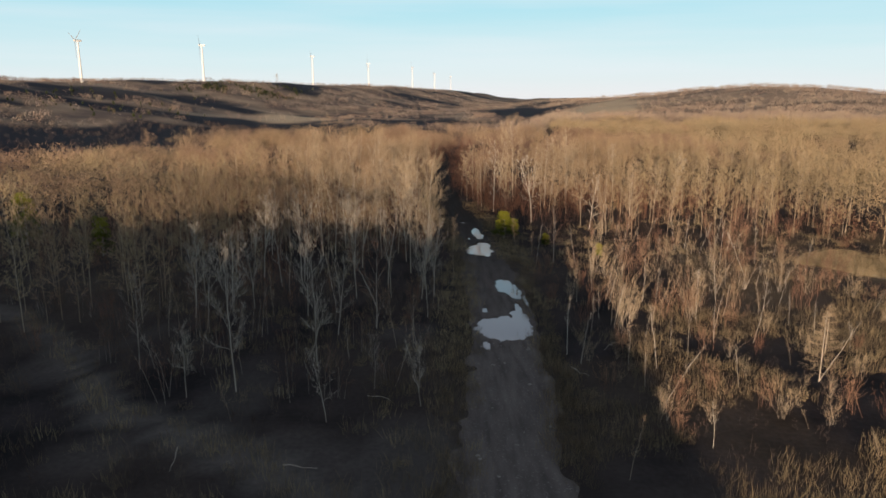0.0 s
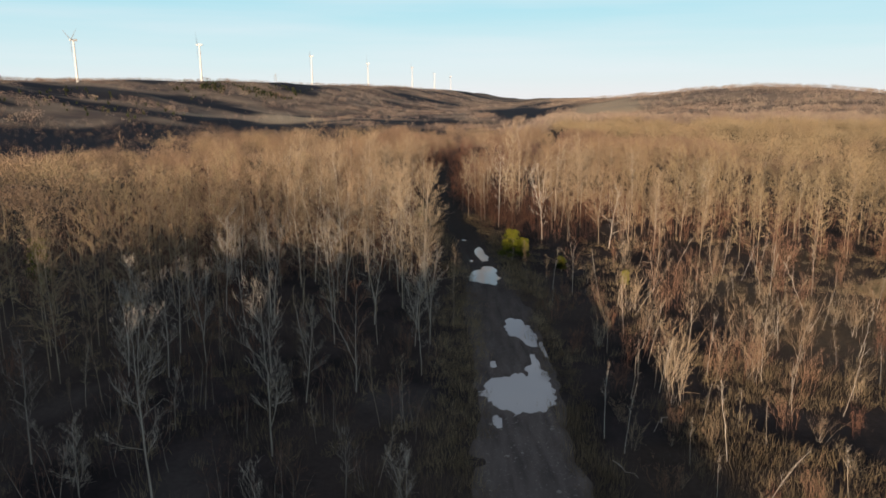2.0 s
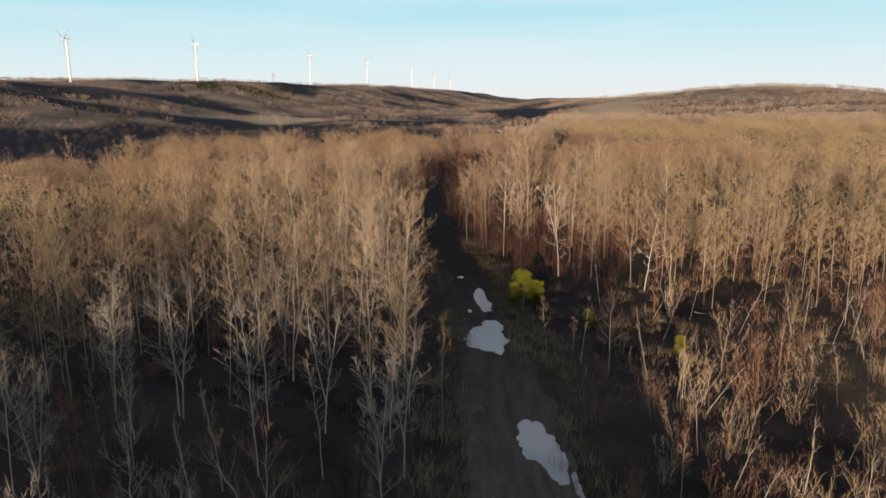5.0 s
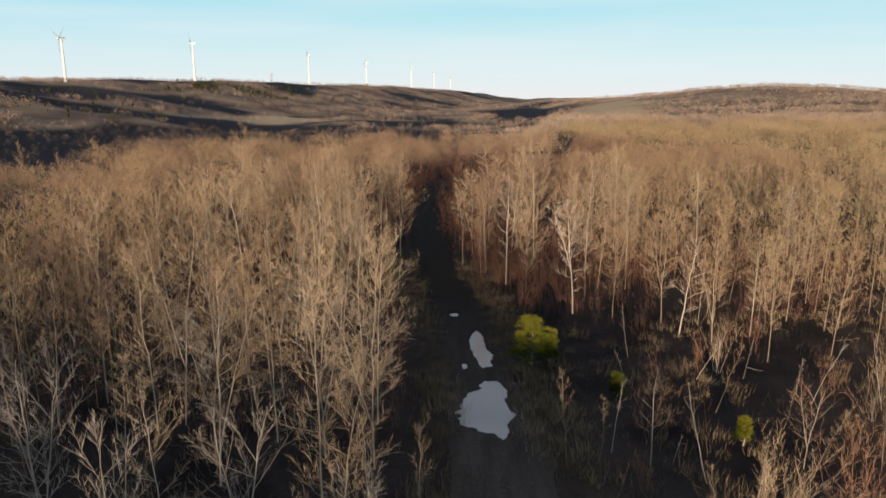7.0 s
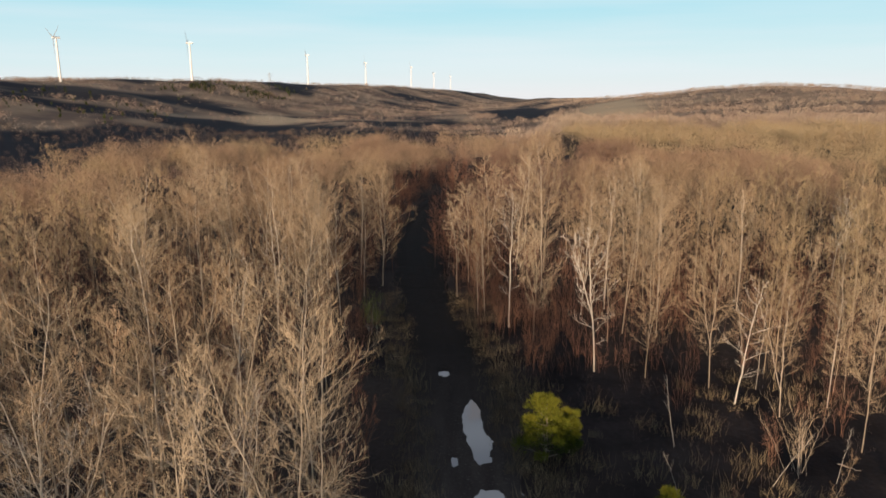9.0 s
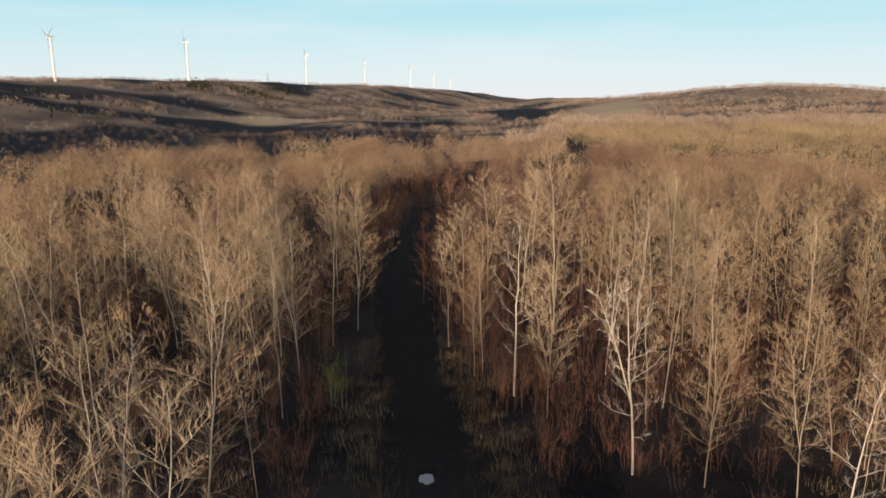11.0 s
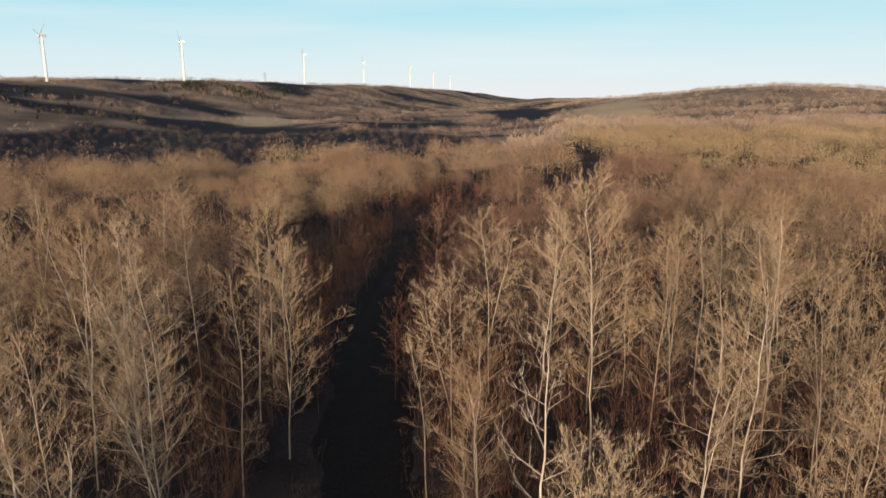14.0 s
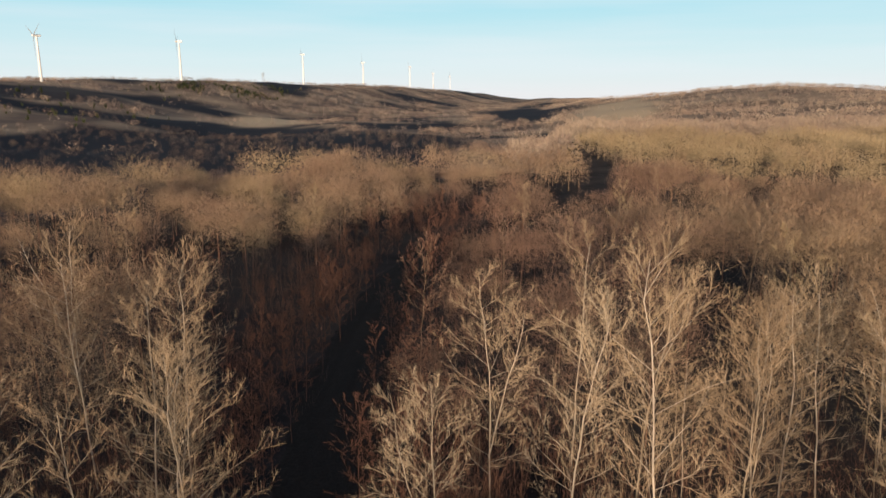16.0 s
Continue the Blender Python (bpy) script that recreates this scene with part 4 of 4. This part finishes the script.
# ------------------------------------------------ evergreens
def pine(x, y, height, width, seed, label):
    """A young pine: trunk, and a crown of needle clumps."""
    g = np.random.default_rng(seed)
    root = tagged(new("pine_tree"), label, "tree", "evergreens by the track")
    root.matrix_basis = pose(x, ahead(y), float(land(x, y)))
    k = np.linspace(0, 1, 6)
    link_mesh("trunk", *stem(np.stack([0.1 * np.sin(3 * k), 0 * k, height * 0.95 * k - 0.1], -1), 0.022 * height * (1 - k) + 0.012, 6), GREY[0], root, smooth=True)
    n = int(9 + 9 * width)
    h = np.sort(g.uniform(0.12, 0.95, n))
    az = np.arange(n) * 2.4 + g.normal(0, 0.3, n)
    rad = 0.42 * width * np.clip(1.2 - h, 0.1, 1) ** 0.8 * g.uniform(0.6, 1.1, n)
    c = np.stack([rad * np.cos(az), rad * np.sin(az), h * height], -1)
    limb_at = np.stack([0 * h, 0 * h, np.maximum(h * height - 0.45 * rad, 0.1)], -1)
    link_mesh("bough", *rods(limb_at, (limb_at + c) / 2 + [0, 0, -0.05], c, np.full(n, 0.025), np.full(n, 0.016)), GREY[0], root)
    m = 210
    own = np.repeat(np.arange(n), m)
    big = (0.085 * width + 0.10) * g.uniform(0.6, 1.35, n)
    w = unit(g.normal(0, 1, (n * m, 3)) + np.array([0, 0, 0.25]))
    s0 = c[own] + w * [1.25, 1.25, 0.75] * (big[own] * g.uniform(0.3, 1.0, n * m))[:, None]
    d = unit(w + np.array([0, 0, 0.8]) + 0.4 * g.normal(0, 1, (n * m, 3)))
    v, f = slivers(s0, s0 + d * g.uniform(0.14, 0.30, (n * m, 1)), np.full(n * m, 0.045), g)
    # lower clumps tinted darker, as shade within the crown
    link_mesh("needles", v, f, NEEDLE, root, tint=np.repeat(np.clip(1.25 * h - 0.15 + g.normal(0, 0.25, n), 0, 1)[own], 3))
    return root


pine(8.9, 70.6, 3.9, 3.4, 1, "bushy yellow-green young pine beside the puddles")
pine(10.4, 71.2, 2.7, 1.6, 2, "small dark pine next to a larger one")
pine(14.1, 66.2, 1.7, 1.1, 3, "small green pine in the dead grass")
pine(19.9, 61.2, 1.7, 0.9, 4, "small yellow-green pine among bare shrubs")
pine(-57.0, 66.0, 7.2, 4.6, 6, "broad yellow-green pine among bare trees")
pine(-44.0, 62.0, 5.0, 3.4, 7, "green pine among bare trees")


def catkin_bush(x, y, height, seed):
    """A slim upright bush of greenish shoots beside the track."""
    root = tagged(new("willow_bush"), "slim grey-green willow bush at the edge of the track", "shrub", "willow bushes by the track")
    root.matrix_basis = pose(x, ahead(y), float(land(x, y)))
    stems, shoots = thicket(seed, height, stems=12, per=16, splay=0.16, width=0.022, base=0.3)
    link_mesh("trunk", *stems, GREY[0], root)
    link_mesh("crown", *shoots, WILLOW, root)
    return root


catkin_bush(-2.7, 86.4, 4.2, 5)
catkin_bush(-3.5, 87.4, 3.0, 9)


def larch(x, y, height, seed):
    """A bare larch: straight stem with level whorls of fine branches."""
    g = np.random.default_rng(seed)
    root = tagged(new("larch_tree"), "bare straw-coloured larch with level branches", "tree", "larches on the open ground")
    root.matrix_basis = pose(x, ahead(y), float(land(x, y)))
    k = np.linspace(0, 1, 6)
    link_mesh("trunk", *stem(np.stack([0 * k, 0 * k, height * k - 0.1], -1), 0.036 * (1 - k) + 0.008, 6), BARK[0], root, smooth=True)
    n = 120
    h = np.sort(g.uniform(0.12, 0.97, n))
    az = g.uniform(0, 6.283, n)
    ln = 0.30 * height * (1.05 - h)
    p = np.stack([0 * h, 0 * h, h * height], -1)
    out = np.stack([np.cos(az), np.sin(az), 0 * az], -1)
    mid_p = p + out * (0.5 * ln)[:, None]
    tip = p + out * ln[:, None] + np.array([0, 0, 1]) * (0.14 * ln)[:, None]
    b1 = rods(p, mid_p, tip, np.full(n, 0.006), np.full(n, 0.004))
    own = np.repeat(np.arange(n), 12)
    s = g.uniform(0.25, 1, len(own))[:, None]
    q = p[own] * (1 - s) + tip[own] * s
    d = unit(out[own] + g.normal(0, 0.5, (len(own), 3)))
    b2 = slivers(q, q + d * g.uniform(0.15, 0.4, (len(own), 1)), np.full(len(own), 0.010), g)
    link_mesh("crown", *joined([b1, b2]), TWIG[0], root)
    return root


larch(27.2, 31.9, 5.4, 1)
larch(31.0, 36.5, 4.4, 3)

# ------------------------------------------------ stones and fallen stems
def stone(x, y, size, seed):
    bm = bmesh.new()
    bmesh.ops.create_icosphere(bm, subdivisions=1 if size < 0.1 else 2, radius=size)
    for v in bm.verts:
        k = 0.75 + 0.5 * noise.noise(v.co / size * 1.3 + Vector((seed * 3.1, 0, 0)))
        v.co = Vector((v.co.x * k * 1.25, v.co.y * k, max(v.co.z * k * 0.55, -0.3 * size)))
    me = bpy.data.meshes.new("stone")
    bm.to_mesh(me)
    bm.free()
    me.materials.append(STONE)
    ob = new("stone", me)
    ob.matrix_basis = pose(x, ahead(y), 0.05, 0, 0, 37 * seed)
    return tagged(ob, "pale weathered stone on the dirt track", "stone", "stones on the track")


g = np.random.default_rng(77)
for i in range(64):
    y = float(g.uniform(17, 40))
    stone(float(track_x(y)) + float(g.uniform(-2.7, 2.7)), y, float(0.035 + 0.14 * g.random() ** 3), i)
for i, (x, y, turn, ln) in enumerate([(-15.5, 24.6, 12, 3.0), (-9.0, 23.4, 70, 2.2), (9.8, 34.0, 20, 2.4), (14.6, 38.2, -30, 3.2), (25.6, 70.5, 30, 1.3), (-5.2, 30.4, 55, 2.0), (49.0, 54.0, 5, 3.6)]):
    k = np.linspace(0, 1, 6)
    gg = np.random.default_rng(i)
    v, f = stem(np.stack([0.06 * gg.normal(size=6), 0.06 * gg.normal(size=6), ln * k], -1), 0.028 * (1 - k) + 0.010, 6)
    ob = link_mesh("fallen_stem", v, f, GREY[0], smooth=True)
    ob.matrix_basis = pose(x, ahead(y), float(land(x, y)) + 0.14, 86, 0, turn)
    tagged(ob, "bleached fallen stem lying on the ground", "log", "fallen stems")

# ------------------------------------------------ far hills: bare woods and dark pines
def far_clump(seed, n, height, spread_r, width, up):
    g = np.random.default_rng(seed)
    p = np.stack([g.normal(0, spread_r * 0.35, n), g.normal(0, spread_r * 0.35, n), g.uniform(0, 0.35, n) * height], -1)
    d = unit(g.normal(0, 0.5, (n, 3)) * [1, 1, 0.3] + np.array([0, 0, up]))
    return [slivers(p, p + d * (height * g.uniform(0.45, 0.75, n))[:, None], np.full(n, width), g)]


def puff(seed, n, width, size):
    """A rounded bare crown of short twigs, reaching to the ground."""
    g = np.random.default_rng(seed)
    w = unit(g.normal(0, 1, (n, 3)) + [0, 0, 0.3]) * (g.random(n) ** 0.4)[:, None]
    p = w * [0.55 * size, 0.55 * size, 0.5 * size] + [0, 0, 0.46 * size]
    d = unit(w + g.normal(0, 0.45, (n, 3)) + [0, 0, 0.4])
    return [slivers(p, p + d * (size * g.uniform(0.10, 0.26, n))[:, None], np.full(n, width), g)]


CLUMPS = [puff(700 + i, 19, 0.58, 6.6) for i in range(8)]
NEARER = [puff(720 + i, 130, 0.15, 6.6) for i in range(8)]
g = np.random.default_rng(31)
r = 150 + 2500 * g.random(130000) ** 1.1
a = np.radians(g.uniform(-50, 50, 130000))
cand = np.stack([r * np.sin(a), r * np.cos(a)], -1)
far_s, shaded = edge(cand[:, 0], cand[:, 1]), far_shade(cand[:, 0], cand[:, 1])
thick = 0.06 + 0.25 * (cand[:, 0] > 0.2 * cand[:, 1]) + 0.9 * step(0.36, 0.52, vnoise(cand[:, 0], cand[:, 1], 70, 21) * 0.6 + vnoise(cand[:, 0], cand[:, 1], 25, 22) * 0.4)
cand = cand[(far_s > 6) & (g.random(len(cand)) < thick * (1 - 0.985 * shaded) * (1 - 0.9 * straw(cand[:, 0], cand[:, 1])))][:33000]
side = cand[:, 0] > 110
near = (np.hypot(cand[:, 0], cand[:, 1] - 60) < 420) & (cand[:, 0] < 0.2 * cand[:, 1])
cand, side, near = [v[(cand[:, 1] > 520) | (cand[:, 0] < 0.2 * cand[:, 1])] for v in (cand, side, near)]
scatter("far_woods", CLUMPS, swell(cand[~side & ~near], 24, 0.55, 1.3), [FARWOOD], "brown bare woods over the far ridge", "woods")
# lighter tints make up for the grazing sun on the broad hill
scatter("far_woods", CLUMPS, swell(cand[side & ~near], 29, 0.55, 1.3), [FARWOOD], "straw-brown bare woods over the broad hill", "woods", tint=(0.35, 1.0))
q = spots(20, 330, 200, 520, 5.2, 73)
q = q[(np.abs(q[:, 0]) < 0.95 * q[:, 1]) & ((q[:, 1] > 298) | (edge(q[:, 0], q[:, 1]) > -6)) & (q[:, 0] > 0.12 * q[:, 1])]
scatter("far_woods", NEARER, swell(q, 74, 0.85, 1.5), [FARWOOD], "close tan bare wood towards the broad hill", "woods", tint=(0.45, 1.0))
# only dark tints here, standing for the shade in the hollow
scatter("far_woods", NEARER, swell(cand[near], 57, 0.5, 1.25), [FARWOOD], "rounded bare trees in the hollow under the rim", "woods", tint=(0.0, 0.35))
# scrub in the hollow gets the darkest twig colour in place of shade
q = spots(-420, 40, 170, 640, 9.0, 91)
q = q[(far_shade(q[:, 0], q[:, 1]) > 0.5) & (edge(q[:, 0], q[:, 1]) > 12) & (g.random(len(q)) < 0.7)]
scatter("far_woods", NEARER, swell(q, 92, 0.35, 0.85), [BRUSH], "shade-darkened leafless scrub in the hollow under the rim", "woods", tint=(0.0, 1.0))
CONES = [far_clump(750 + i, 22, 8.0, 1.6, 1.1, 1.6) for i in range(5)]
k = g.random(520)
q = np.stack([-478 + 165 * k + g.normal(0, 12, 520), 985 + 160 * k + g.normal(0, 42, 520)], -1)
q = q[vnoise(q[:, 0], q[:, 1], 30, 25) > 0.33]
q = np.concatenate([q, np.stack([g.uniform(-560, -330, 60), g.uniform(560, 760, 60)], -1)])
scatter("far_pines", CONES, rows_at(q, 25, 0.5, 0.95, 0.2), [FARPINE], "dark green conifers scattered over the far slope", "woods")

# unseen trees added on the bank behind to shade the near ground
q = spots(-125, 25, -75, 10, 4.2, 51)
q = q[(np.abs(q[:, 0] * 0.31 + q[:, 1] * 0.95 + 50) < 14) & (land(q[:, 0], q[:, 1]) > 5) & (q[:, 0] * 0.95 - q[:, 1] * 0.31 < -2)]
scatter("bank_trees", FAR, rows_at(q, 52, 0.7, 1.0), [BARK[1], TWIG[1]], "unseen bare trees added along the shading bank", "trees")


# ------------------------------------------------ wind turbines on the ridge
def turbine(x, y, hub_z, yaw, spin, blade=34.0):
    base_z = float(land(x, y)) - 1.0
    root = tagged(new("wind_turbine"), "white three-bladed wind turbine standing on the ridge", "wind turbine", "wind turbines on the ridge")
    root.matrix_basis = pose(x, ahead(y), base_z, 0, 0, yaw)
    hh = 1.022 * hub_z - base_z
    k = np.linspace(0, 1, 7)
    link_mesh("tower", *stem(np.stack([0 * k, 0 * k, hh * k], -1), 2.3 - 0.9 * k, 16), TURBINE, root, smooth=True)
    bm = bmesh.new()
    bmesh.ops.create_cube(bm, size=1.0)
    bmesh.ops.scale(bm, vec=(3.4, 10.0, 3.6), verts=bm.verts)
    bmesh.ops.bevel(bm, geom=bm.edges[:], offset=0.8, segments=3, affect="EDGES")
    bmesh.ops.translate(bm, vec=(0, 1.6, hh + 1.2), verts=bm.verts)
    part("nacelle", bm, TURBINE, root)
    bm = bmesh.new()
    bmesh.ops.create_uvsphere(bm, u_segments=16, v_segments=10, radius=1.7)
    bmesh.ops.scale(bm, vec=(1, 1.5, 1), verts=bm.verts)
    bmesh.ops.translate(bm, vec=(0, -4.4, hh + 1.2), verts=bm.verts)
    hub = part("hub", bm, TURBINE, root, smooth=True)
    for i in range(3):
        k = np.linspace(0, 1, 10)
        chord = np.interp(k, [0, 0.06, 0.2, 1], [1.2, 1.2, 1.9, 0.35])
        thick = np.interp(k, [0, 0.1, 1], [1.5, 0.7, 0.12])
        a = np.linspace(0, 2 * np.pi, 10, endpoint=False)
        v = np.stack([(np.cos(a)[None] * 0.5 + 0.15) * chord[:, None], np.sin(a)[None] * 0.5 * thick[:, None], np.repeat((1.2 + blade * k)[:, None], 10, 1)], -1).reshape(-1, 3)
        f = stem(np.zeros((10, 3)), np.ones(10), 10)[1]
        ob = link_mesh("blade", v, f, SHADED_BLADE, hub, smooth=True)
        ob.matrix_basis = pose(0, -4.4, hh + 1.2, 0, 0, 0) @ Matrix.Rotation(radians(spin + 120 * i), 4, "Y")
    return root


for x, y, hub_z, spin in [(-632, 920, 108.5, 60), (-510, 1123, 119, 50), (-391, 1585, 129, 65), (-267, 1892, 125, 20), (-141, 2429, 138, 95),
                          (-48, 3004, 133, 50), (53, 3570, 137, 10), (159, 4155, 135, 75)]:
    turbine(x, y, hub_z, -42 if x < -600 else -76, spin, 33.0)


# ------------------------------------------------ pylon, pole and cable across the valley
def strut(a, b, r):
    a, b = Vector(a), Vector(b)
    v, f = stem(np.array([[0, 0, 0], [0, 0, (b - a).length]]), np.array([r, r]), 4)
    m = np.array((Matrix.Translation(a) @ (b - a).to_track_quat("Z", "Y").to_matrix().to_4x4()))
    return v @ m[:3, :3].T + m[:3, 3], f


def pylon(x, y, height):
    root = tagged(new("power_pylon"), "grey lattice steel power pylon on the ridge", "pylon")
    z0 = float(land(x, y)) - 0.5
    root.matrix_basis = pose(x, ahead(y), z0)
    w0, w1 = 2.6, 0.7
    for sx, sy in ((-1, -1), (1, -1), (1, 1), (-1, 1)):
        link_mesh("leg", *strut((sx * w0, sy * w0, 0), (sx * w1, sy * w1, height), 0.22), STEEL, root)
    for i in range(6):
        k0, k1 = i / 6, (i + 1) / 6
        a0, a1 = w0 + (w1 - w0) * k0, w0 + (w1 - w0) * k1
        for sx, sy, tx, ty in ((-1, -1, 1, -1), (1, -1, 1, 1), (1, 1, -1, 1), (-1, 1, -1, -1)):
            link_mesh("brace", *strut((sx * a0, sy * a0, height * k0), (tx * a1, ty * a1, height * k1), 0.12), STEEL, root)
    for h in (0.72, 0.88):
        link_mesh("crossarm", *strut((-5.5, 0, height * h), (5.5, 0, height * h), 0.25), STEEL, root)
    return root


pylon(-424, 1345, 22)
pole = tagged(new("utility_pole"), "wooden utility pole standing in the valley", "pole")
pole.matrix_basis = pose(112, ahead(645), float(land(112, 645)) - 0.4)
k = np.linspace(0, 1, 4)
link_mesh("shaft", *stem(np.stack([0 * k, 0 * k, 11 * k], -1), 0.2 - 0.06 * k, 8), GREY[0], pole, smooth=True)
link_mesh("crossarm", *strut((-1.3, 0, 10.2), (1.3, 0, 10.2), 0.09), GREY[0], pole)
k = np.linspace(0, 1, 40)
p0, p1 = np.array([112, ahead(645), float(land(112, 645)) + 10.0]), np.array([-445, ahead(1345), float(land(-445, 1345)) + 18.0])
line = p0[None] * (1 - k)[:, None] + p1[None] * k[:, None] - np.stack([0 * k, 0 * k, 60 * k * (1 - k)], -1)
tagged(link_mesh("cable", *stem(line, np.full(40, 0.09), 5), STEEL), "thin sagging cable across the valley", "cable")
